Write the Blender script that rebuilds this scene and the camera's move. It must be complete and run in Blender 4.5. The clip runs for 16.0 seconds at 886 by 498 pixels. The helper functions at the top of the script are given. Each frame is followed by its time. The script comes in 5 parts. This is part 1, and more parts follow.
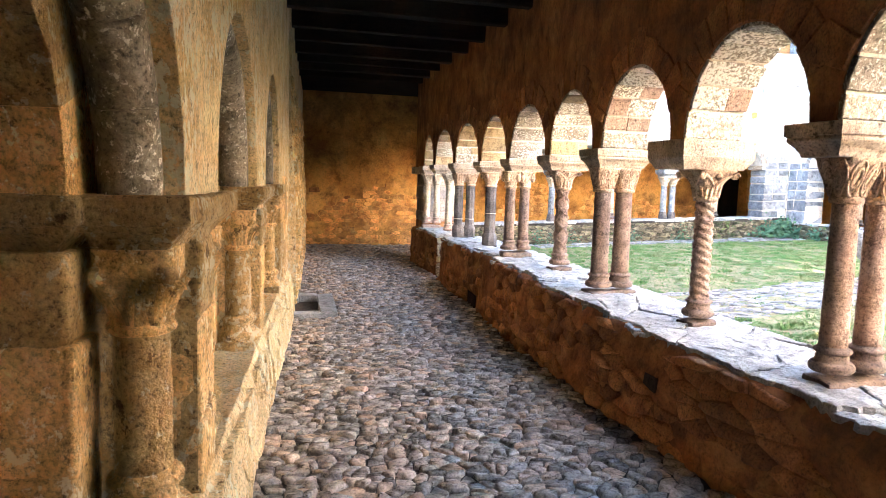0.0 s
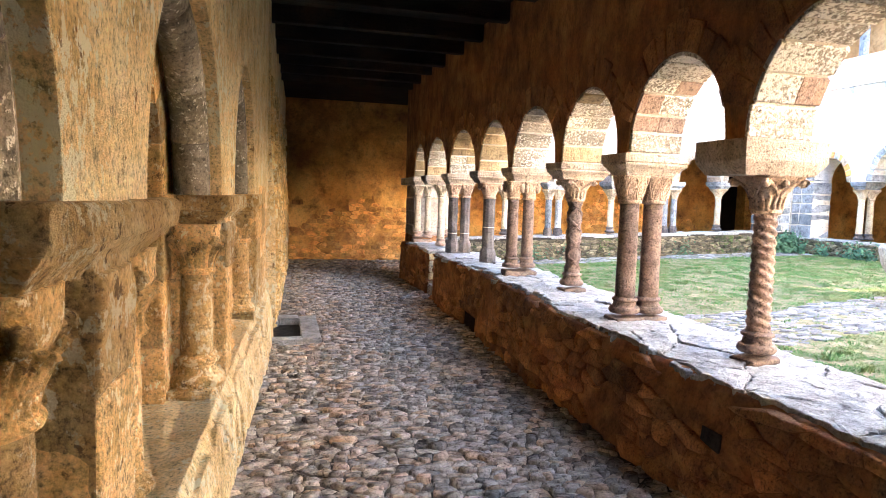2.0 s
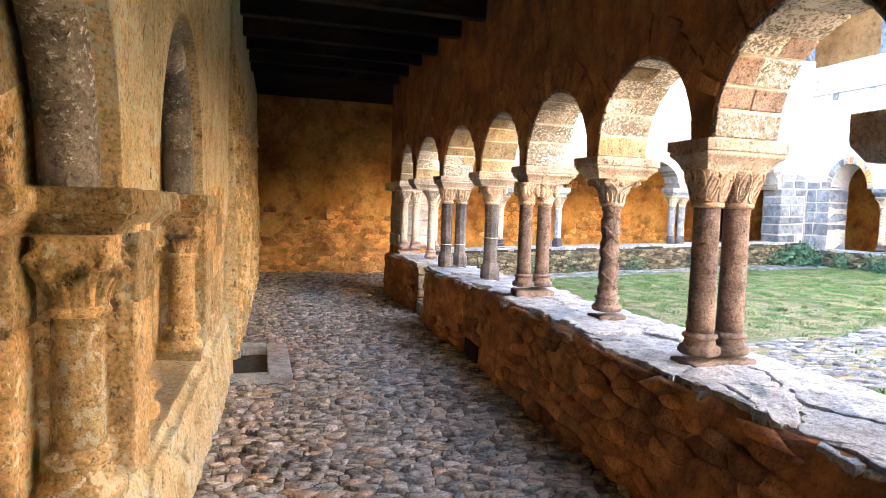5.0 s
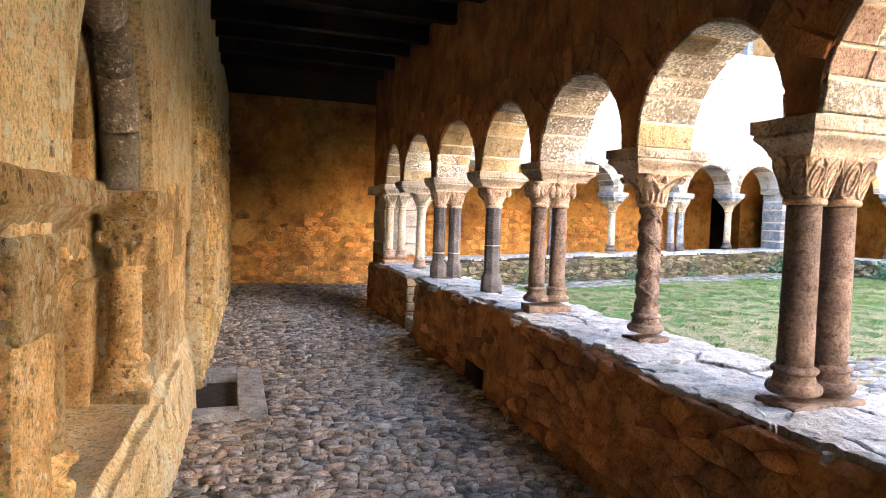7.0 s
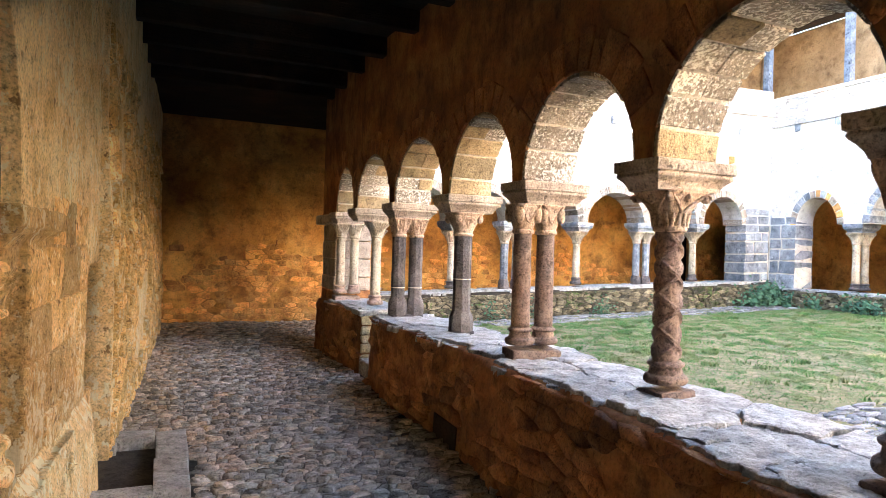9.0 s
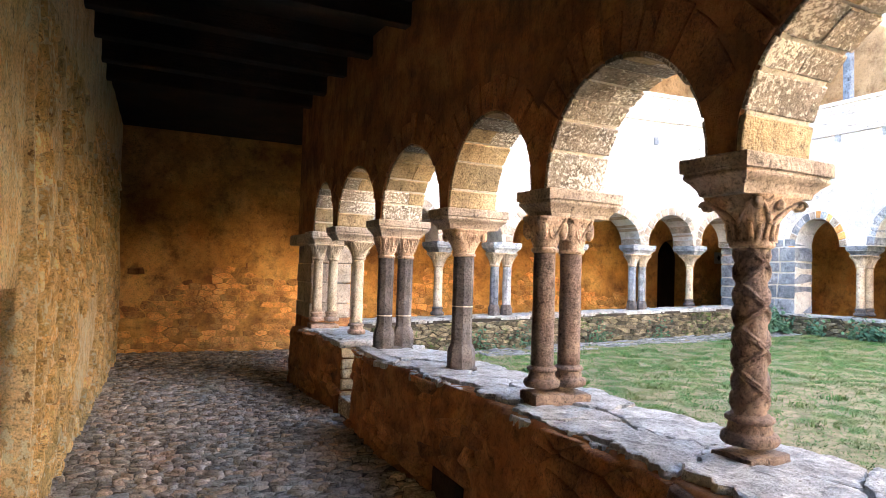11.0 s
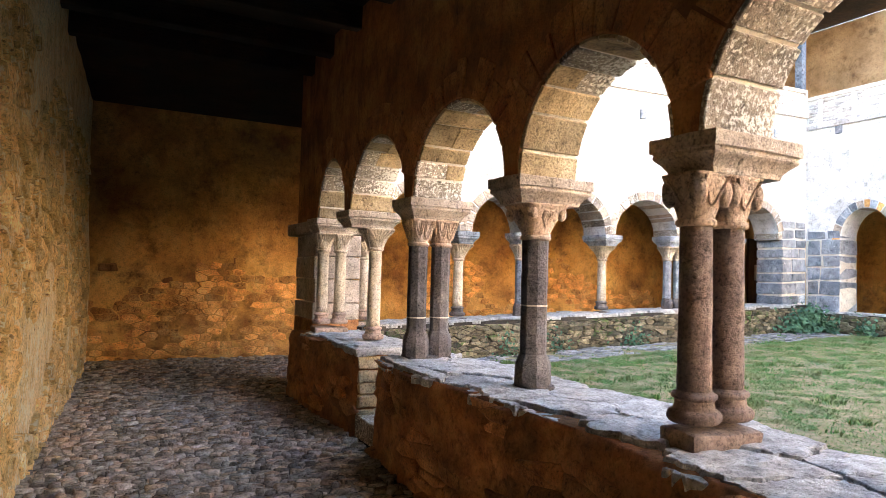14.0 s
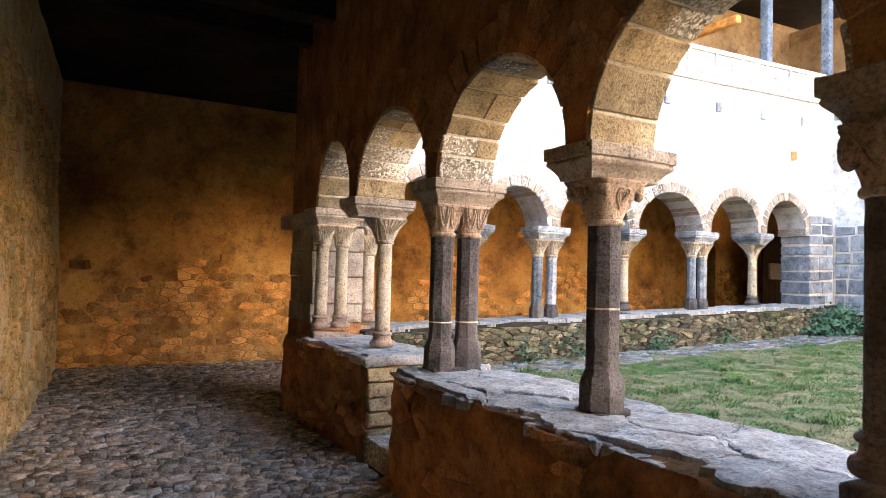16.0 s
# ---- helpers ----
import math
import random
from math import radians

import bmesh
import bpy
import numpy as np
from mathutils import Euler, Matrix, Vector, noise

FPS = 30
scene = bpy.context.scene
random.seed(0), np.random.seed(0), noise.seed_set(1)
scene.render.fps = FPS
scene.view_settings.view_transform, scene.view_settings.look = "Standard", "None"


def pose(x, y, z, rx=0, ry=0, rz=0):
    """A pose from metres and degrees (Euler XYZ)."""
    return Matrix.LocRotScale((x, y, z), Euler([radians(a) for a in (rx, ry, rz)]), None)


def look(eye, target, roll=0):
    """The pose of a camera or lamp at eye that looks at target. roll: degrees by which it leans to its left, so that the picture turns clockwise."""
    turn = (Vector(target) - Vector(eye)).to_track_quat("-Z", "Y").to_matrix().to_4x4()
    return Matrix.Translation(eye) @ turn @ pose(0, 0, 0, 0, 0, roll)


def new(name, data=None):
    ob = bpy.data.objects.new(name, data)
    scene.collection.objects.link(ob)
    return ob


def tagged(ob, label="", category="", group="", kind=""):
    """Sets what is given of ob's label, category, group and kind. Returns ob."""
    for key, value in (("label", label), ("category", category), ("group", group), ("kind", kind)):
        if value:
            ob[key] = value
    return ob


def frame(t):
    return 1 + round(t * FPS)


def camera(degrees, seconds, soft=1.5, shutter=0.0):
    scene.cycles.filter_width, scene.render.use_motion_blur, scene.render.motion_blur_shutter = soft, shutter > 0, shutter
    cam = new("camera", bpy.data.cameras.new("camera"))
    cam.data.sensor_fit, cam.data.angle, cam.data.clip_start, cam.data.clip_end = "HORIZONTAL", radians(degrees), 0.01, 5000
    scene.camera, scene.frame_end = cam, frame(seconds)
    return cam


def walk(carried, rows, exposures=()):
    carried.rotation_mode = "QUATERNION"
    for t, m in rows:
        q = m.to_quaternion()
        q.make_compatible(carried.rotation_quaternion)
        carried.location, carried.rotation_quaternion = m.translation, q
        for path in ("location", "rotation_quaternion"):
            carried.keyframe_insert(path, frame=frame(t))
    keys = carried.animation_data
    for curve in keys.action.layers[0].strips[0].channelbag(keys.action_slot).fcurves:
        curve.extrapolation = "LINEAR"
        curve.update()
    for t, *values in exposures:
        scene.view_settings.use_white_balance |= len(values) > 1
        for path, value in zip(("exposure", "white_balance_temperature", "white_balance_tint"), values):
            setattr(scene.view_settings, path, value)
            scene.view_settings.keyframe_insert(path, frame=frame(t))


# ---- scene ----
cam = camera(68.6, 16.0, soft=0.5)
PATH = [
    (0, (-0.073, 0.144, 1.574), (0.402, 2.076, 1.371), 1.7),
    (0.5, (-0.076, 0.354, 1.561), (0.405, 2.286, 1.366), 1.7),
    (1, (-0.059, 0.56, 1.546), (0.434, 2.489, 1.364), 1.8),
    (1.5, (-0.007, 0.801, 1.55), (0.5, 2.728, 1.377), 1.7),
    (2, (0.003, 1.01, 1.54), (0.522, 2.935, 1.379), 1.8),
    (2.5, (-0.004, 1.254, 1.52), (0.527, 3.177, 1.378), 1.9),
    (3, (0.017, 1.467, 1.522), (0.559, 3.387, 1.384), 1.8),
    (3.5, (0.066, 1.69, 1.523), (0.619, 3.607, 1.386), 1.9),
    (6, (0.187, 2.896, 1.45), (0.8, 4.796, 1.334), 1.9),
    (6.5, (0.199, 3.127, 1.442), (0.832, 5.021, 1.336), 1.9),
    (7, (0.223, 3.356, 1.425), (0.877, 5.244, 1.323), 1.9),
    (7.5, (0.253, 3.593, 1.426), (0.924, 5.474, 1.327), 1.9),
    (8, (0.295, 3.829, 1.399), (0.992, 5.701, 1.317), 1.9),
    (8.5, (0.336, 4.059, 1.392), (1.081, 5.915, 1.364), 1.9),
    (9, (0.379, 4.274, 1.378), (1.183, 6.106, 1.385), 1.8),
    (11.5, (0.552, 5.393, 1.353), (1.434, 7.186, 1.441), 1.8),
    (12, (0.539, 5.638, 1.335), (1.43, 7.426, 1.422), 1.8),
    (12.5, (0.549, 5.871, 1.326), (1.448, 7.655, 1.414), 1.7),
    (13, (0.604, 6.113, 1.277), (1.513, 7.893, 1.364), 1.7),
    (13.5, (0.64, 6.336, 1.292), (1.558, 8.111, 1.378), 1.6),
    (14, (0.639, 6.571, 1.284), (1.566, 8.342, 1.368), 1.6),
    (14.5, (0.667, 6.792, 1.273), (1.6, 8.56, 1.356), 1.6),
    (15, (0.722, 7.048, 1.255), (1.665, 8.81, 1.338), 1.6),
    (15.5, (0.758, 7.259, 1.267), (1.709, 9.016, 1.35), 1.6),
    (16, (0.792, 7.494, 1.254), (1.754, 9.246, 1.338), 1.6),
]
walk(cam, [(t, look(eye, target, roll)) for t, eye, target, roll in PATH],
     [(0, 5.4, 6400, 14), (3, 5.25, 6600, 15), (7, 5.15, 6700, 15), (9, 4.95, 6800, 15), (12.5, 4.8, 7000, 16), (16, 4.6, 7000, 16)])

# ---- light ----
world = bpy.data.worlds.new("world")
scene.world = world
world.use_nodes = True
wn = world.node_tree.nodes
sky = wn.new("ShaderNodeTexSky")
sky.sky_type, sky.sun_disc = "NISHITA", False
sky.air_density, sky.ozone_density = 1.4, 3.0
sky.sun_elevation, sky.sun_rotation = radians(29), radians(317)
wn["Background"].inputs[1].default_value = 0.10
world.node_tree.links.new(sky.outputs[0], wn["Background"].inputs[0])
sun = new("sun", bpy.data.lights.new("sun", "SUN"))
sun.data.energy, sun.data.angle, sun.data.color = 5.0, radians(1), (1.0, 0.80, 0.54)
sun.matrix_world = look((0, 0, 0), (0.60, -0.64, -0.485))


# ---- materials ----
def shade(name, build):
    """A node material; build(n, l, bsdf, pos) adds its nodes."""
    m = bpy.data.materials.new(name)
    m.use_nodes = True
    n, l = m.node_tree.nodes, m.node_tree.links
    bsdf = n["Principled BSDF"]
    pos = n.new("ShaderNodeNewGeometry").outputs["Position"]
    build(n, l, bsdf, pos)
    return m


def tex(n, l, pos, scale, detail=4.0, rough=0.6, stretch=None):
    t = n.new("ShaderNodeTexNoise")
    t.inputs["Scale"].default_value, t.inputs["Detail"].default_value, t.inputs["Roughness"].default_value = scale, detail, rough
    if stretch:
        mp = n.new("ShaderNodeMapping")
        mp.inputs["Scale"].default_value = stretch
        l.new(pos, mp.inputs[0])
        pos = mp.outputs[0]
    l.new(pos, t.inputs["Vector"])
    return t.outputs["Fac"]


def ramp(n, l, fac, *stops):
    r = n.new("ShaderNodeValToRGB")
    e = r.color_ramp.elements
    while len(e) < len(stops):
        e.new(0.5)
    for el, (at, col) in zip(e, stops):
        el.position = at
        el.color = (*col, 1) if len(col) == 3 else col
    l.new(fac, r.inputs[0])
    return r.outputs[0]


def mix(n, l, fac, a, b, how="MIX"):
    x = n.new("ShaderNodeMix")
    x.data_type, x.blend_type = "RGBA", how
    for sock, v in ((x.inputs[0], fac), (x.inputs[6], a), (x.inputs[7], b)):
        if isinstance(v, (int, float)):
            sock.default_value = v
        elif isinstance(v, tuple):
            sock.default_value = (*v, 1)
        else:
            l.new(v, sock)
    return x.outputs[2]


def bump(n, l, bsdf, *layers):
    """layers: (height, strength, distance)"""
    last = None
    for height, strength, dist in layers:
        b = n.new("ShaderNodeBump")
        b.inputs["Strength"].default_value, b.inputs["Distance"].default_value = strength, dist
        l.new(height, b.inputs["Height"])
        if last:
            l.new(last, b.inputs["Normal"])
        last = b.outputs[0]
    l.new(last, bsdf.inputs["Normal"])


def stone_mat(name, dark, mid, light, patch=None, patch_at=(0.56, 0.64), vary=0.35, rough=0.9, grain=60.0, mott=5.0, pit=0.004, patch_scale=9.0, tints=None, chips=None, along=None, relief=2.2, spec=0.25, pit_scale=17.0, wear=0.86, chip_scale=7.0, chip_at=(0.33, 0.38)):
    """Weathered stone: three tones, optional lichen or lime patches, each piece a little different."""
    def build(n, l, bsdf, pos):
        big = tex(n, l, pos, mott, 5)
        col = ramp(n, l, big, (0.3, dark), (0.5, mid), (0.72, light))
        fine = tex(n, l, pos, grain, 6, 0.7)
        col = mix(n, l, wear, col, ramp(n, l, fine, (0.30, (0.16,) * 3), (0.47, (1.0,) * 3), (0.70, (1.5,) * 3)), "MULTIPLY")
        pits = tex(n, l, pos, pit_scale, 6, 0.75, along)
        col = mix(n, l, wear, col, ramp(n, l, pits, (0.33, (0.25,) * 3), (0.43, (1.0,) * 3), (0.66, (1.2,) * 3)), "MULTIPLY")
        if patch:
            p = tex(n, l, pos, patch_scale, 8, 0.72, along)
            q = tex(n, l, pos, 1.3, 2)
            pf = n.new("ShaderNodeMath")
            pf.operation = "MULTIPLY_ADD"
            l.new(q, pf.inputs[0])
            pf.inputs[1].default_value = 0.35
            pf.inputs[2].default_value = -0.17
            sm = n.new("ShaderNodeMath")
            l.new(p, sm.inputs[0])
            l.new(pf.outputs[0], sm.inputs[1])
            col = mix(n, l, ramp(n, l, sm.outputs[0], (patch_at[0], (0,) * 3), (patch_at[1], (1,) * 3)), col, patch)
        if chips:
            c = tex(n, l, pos, chip_scale, 9, 0.72, along)
            col = mix(n, l, ramp(n, l, c, (chip_at[0], (0.85,) * 3), (chip_at[1], (0,) * 3)), col, chips)
        if vary:
            rnd = n.new("ShaderNodeObjectInfo").outputs["Random"]
            isl = n.new("ShaderNodeNewGeometry").outputs["Random Per Island"]
            ad = n.new("ShaderNodeMath")
            l.new(rnd, ad.inputs[0])
            l.new(isl, ad.inputs[1])
            fr = n.new("ShaderNodeMath")
            fr.operation = "FRACT"
            l.new(ad.outputs[0], fr.inputs[0])
            v = ramp(n, l, fr.outputs[0], *tints) if tints else ramp(n, l, fr.outputs[0], (0.0, (1 - vary,) * 3), (0.5, (1.0, 0.96, 0.92)), (1.0, (1 + vary, 1 + vary * 0.9, 1 + vary * 0.8)))
            col = mix(n, l, 1.0, col, v, "MULTIPLY")
        l.new(col, bsdf.inputs["Base Color"])
        bsdf.inputs["Roughness"].default_value = rough
        bsdf.inputs["Specular IOR Level"].default_value = spec
        bump(n, l, bsdf, (big, 0.5, 0.02), (pits, 0.9, 0.012 * relief), (fine, 0.9, pit * relief))
    return shade(name, build)


def plaster_mat(name, tones, stains, grain=45.0, scale=1.6, streak=None):
    """Old lime plaster: large blotches, dark stains, trowel relief."""
    def build(n, l, bsdf, pos):
        big = tex(n, l, pos, scale, 6, 0.65)
        col = ramp(n, l, big, (0.32, tones[0]), (0.5, tones[1]), (0.68, tones[2]))
        st = tex(n, l, pos, scale * 2.3, 7, 0.7, streak)
        col = mix(n, l, ramp(n, l, st, (0.5, (0,) * 3), (0.7, (0.85,) * 3)), col, stains)
        fine = tex(n, l, pos, grain, 6, 0.7)
        mid = tex(n, l, pos, 11.0, 7, 0.75, streak)
        col = mix(n, l, 0.55, col, ramp(n, l, fine, (0.30, (0.25,) * 3), (0.47, (1.0,) * 3), (0.72, (1.35,) * 3)), "MULTIPLY")
        col = mix(n, l, 0.55, col, ramp(n, l, mid, (0.34, (0.25,) * 3), (0.44, (1.0,) * 3), (0.66, (1.2,) * 3)), "MULTIPLY")
        l.new(col, bsdf.inputs["Base Color"])
        bsdf.inputs["Roughness"].default_value = 0.95
        bsdf.inputs["Specular IOR Level"].default_value = 0.15
        bump(n, l, bsdf, (mid, 0.9, 0.02), (fine, 0.8, 0.006))
    return shade(name, build)


M_OCHRE = plaster_mat("ochre_plaster", ((0.27, 0.115, 0.035), (0.60, 0.29, 0.08), (0.78, 0.45, 0.15)), (0.09, 0.04, 0.018), scale=0.9)
M_OCHRE_STONE = stone_mat("ochre_rubble", (0.38, 0.155, 0.047), (0.64, 0.31, 0.10), (0.80, 0.47, 0.18), vary=0.40, pit=0.008, chips=(0.20, 0.09, 0.035))
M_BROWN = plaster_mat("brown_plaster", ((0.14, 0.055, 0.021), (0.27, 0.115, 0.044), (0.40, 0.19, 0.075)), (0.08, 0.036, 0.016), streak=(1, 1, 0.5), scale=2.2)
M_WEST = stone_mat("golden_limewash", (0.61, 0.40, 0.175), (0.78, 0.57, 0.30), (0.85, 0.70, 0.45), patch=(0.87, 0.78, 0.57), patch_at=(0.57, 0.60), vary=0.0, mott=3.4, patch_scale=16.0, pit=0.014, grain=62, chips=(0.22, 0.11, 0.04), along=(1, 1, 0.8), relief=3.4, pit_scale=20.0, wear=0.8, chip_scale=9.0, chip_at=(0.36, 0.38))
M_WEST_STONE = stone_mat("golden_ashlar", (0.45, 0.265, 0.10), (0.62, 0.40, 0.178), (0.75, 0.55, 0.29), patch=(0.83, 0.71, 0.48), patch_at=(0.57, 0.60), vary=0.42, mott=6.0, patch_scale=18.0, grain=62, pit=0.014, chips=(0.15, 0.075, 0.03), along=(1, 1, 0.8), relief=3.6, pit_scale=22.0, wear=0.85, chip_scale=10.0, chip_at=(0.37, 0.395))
M_GREY_ROLL = stone_mat("grey_trachyte", (0.12, 0.10, 0.075), (0.25, 0.21, 0.16), (0.37, 0.325, 0.26), patch=(0.72, 0.68, 0.60), patch_at=(0.60, 0.63), vary=0.25, patch_scale=34.0, relief=3.0, wear=0.9)
M_PARAPET = stone_mat("parapet_rubble", (0.17, 0.068, 0.026), (0.31, 0.13, 0.048), (0.44, 0.205, 0.08), vary=0.36, wear=0.85, relief=2.4)
M_MORTAR = plaster_mat("parapet_mortar", ((0.17, 0.068, 0.026), (0.29, 0.12, 0.045), (0.43, 0.20, 0.078)), (0.07, 0.03, 0.012), scale=3.0)
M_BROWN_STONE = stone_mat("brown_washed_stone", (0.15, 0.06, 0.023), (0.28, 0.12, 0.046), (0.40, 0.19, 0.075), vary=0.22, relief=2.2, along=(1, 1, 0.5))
M_SLAB = stone_mat("worn_slab", (0.20, 0.185, 0.17), (0.335, 0.315, 0.295), (0.45, 0.43, 0.405), vary=0.14, grain=55, mott=9, relief=2.2, chips=(0.11, 0.09, 0.075), chip_scale=14.0, chip_at=(0.33, 0.36), wear=0.7)
M_VOUSSOIR = stone_mat("voussoir_stone", (0.14, 0.115, 0.09), (0.255, 0.212, 0.165), (0.36, 0.305, 0.24), patch=(0.68, 0.64, 0.56), patch_at=(0.53, 0.565), vary=0.36, patch_scale=44.0)
M_VOUSSOIR_WARM = stone_mat("warm_voussoir", (0.20, 0.14, 0.078), (0.34, 0.25, 0.14), (0.45, 0.35, 0.215), vary=0.36)
M_COLUMN_PINK = stone_mat("rose_sandstone", (0.20, 0.13, 0.095), (0.32, 0.215, 0.16), (0.41, 0.29, 0.225), vary=0.1, mott=7)
M_COLUMN_DARK = stone_mat("dark_basalt", (0.05, 0.042, 0.04), (0.095, 0.08, 0.075), (0.16, 0.138, 0.126), patch=(0.34, 0.30, 0.255), patch_at=(0.66, 0.72), vary=0.12)
M_COLUMN_BROWN = stone_mat("brown_porphyry", (0.10, 0.068, 0.054), (0.17, 0.116, 0.09), (0.24, 0.17, 0.135), vary=0.1, mott=8)
M_COLUMN_PALE = stone_mat("pale_limestone", (0.30, 0.235, 0.165), (0.43, 0.345, 0.25), (0.54, 0.455, 0.345), vary=0.1)
M_CAPITAL = stone_mat("carved_sandstone", (0.26, 0.175, 0.12), (0.42, 0.29, 0.20), (0.52, 0.385, 0.28), vary=0.1, mott=8)
M_ABACUS = stone_mat("abacus_sandstone", (0.22, 0.17, 0.13), (0.36, 0.285, 0.22), (0.47, 0.385, 0.31), vary=0.12)
M_COBBLE = stone_mat("river_cobble", (0.185, 0.148, 0.12), (0.39, 0.325, 0.272), (0.57, 0.49, 0.42), rough=0.2, spec=0.75, grain=50, mott=9, tints=((0.0, (0.50, 0.48, 0.48)), (0.30, (0.85, 0.83, 0.82)), (0.62, (1.10, 1.06, 1.04)), (0.80, (1.20, 0.95, 0.76)), (1.0, (1.30, 1.25, 1.20))))
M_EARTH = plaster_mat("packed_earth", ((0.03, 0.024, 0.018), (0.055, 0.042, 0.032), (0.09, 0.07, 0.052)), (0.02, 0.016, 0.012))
M_WHITE = plaster_mat("white_render", ((0.66, 0.63, 0.58), (0.80, 0.78, 0.74), (0.84, 0.82, 0.79)), (0.62, 0.58, 0.52), scale=0.9)
M_LIMED = plaster_mat("limewashed_rubble", ((0.40, 0.37, 0.33), (0.60, 0.57, 0.53), (0.70, 0.67, 0.63)), (0.33, 0.29, 0.23), scale=1.7)
# near-black timber, also lent to the shaded drain and passage
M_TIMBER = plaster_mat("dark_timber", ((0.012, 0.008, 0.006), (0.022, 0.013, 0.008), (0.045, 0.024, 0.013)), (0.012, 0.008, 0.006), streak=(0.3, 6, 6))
M_GROUND = plaster_mat("court_ground", ((0.10, 0.105, 0.045), (0.19, 0.155, 0.085), (0.29, 0.215, 0.13)), (0.05, 0.08, 0.022), scale=7.0, grain=130.0)

M_UPPER = plaster_mat("tan_upper_plaster", ((0.20, 0.12, 0.065), (0.32, 0.20, 0.11), (0.42, 0.28, 0.165)), (0.13, 0.075, 0.04), scale=1.2)
M_LIME = plaster_mat("lime_mortar", ((0.50, 0.43, 0.33), (0.60, 0.52, 0.41), (0.68, 0.61, 0.50)), (0.40, 0.33, 0.24))
M_WEST_RUBBLE = stone_mat("limewashed_wall_rubble", (0.52, 0.30, 0.10), (0.74, 0.485, 0.20), (0.85, 0.645, 0.335), patch=(0.87, 0.76, 0.52), patch_at=(0.57, 0.60), vary=0.24, mott=5.0, patch_scale=14.0, grain=60, pit=0.014, chips=(0.24, 0.12, 0.045), relief=3.4, pit_scale=20.0, chip_scale=9.0, chip_at=(0.37, 0.395))
M_QUOIN = stone_mat("blue_grey_quoin", (0.13, 0.14, 0.155), (0.235, 0.25, 0.27), (0.36, 0.375, 0.395), patch=(0.55, 0.54, 0.52), patch_at=(0.62, 0.70), vary=0.36, mott=7)


# ---- mesh helpers ----
def part(name, bm, mat, parent=None, label="", smooth=False):
    me = bpy.data.meshes.new(name)
    if smooth:
        for f in bm.faces:
            f.smooth = True
    bm.to_mesh(me)
    bm.free()
    me.materials.append(mat)
    ob = new(name, me)
    ob.parent = parent
    if label:
        ob["label"] = label
    return ob


def thing(name, m, label, category, group="", kind=""):
    e = new(name)
    e.empty_display_size = 0.1
    e.matrix_world = m
    return tagged(e, label, category, group, kind)


def box(bm, x0, x1, y0, y1, z0, z1, jit=0.0, fn=None, bev=0.0):
    vs = []
    for x in (x0, x1):
        for y in (y0, y1):
            for z in (z0, z1):
                p = Vector((x, y, z))
                if jit:
                    p += Vector([random.uniform(-jit, jit) for _ in range(3)])
                vs.append(bm.verts.new(fn(p) if fn else p))
    fs = []
    for q in ((0, 1, 3, 2), (4, 6, 7, 5), (0, 4, 5, 1), (2, 3, 7, 6), (0, 2, 6, 4), (1, 5, 7, 3)):
        fs.append(bm.faces.new([vs[i] for i in q]))
    if bev:
        es = list({e for f in fs for e in f.edges})
        bmesh.ops.bevel(bm, geom=es, offset=bev, segments=2, profile=0.6, affect="EDGES")
    return vs


def interp(table, v):
    if v <= table[0][0]:
        return table[0][1]
    for (a, fa), (b, fb) in zip(table, table[1:]):
        if v <= b:
            return fa + (fb - fa) * (v - a) / (b - a)
    return table[-1][1]


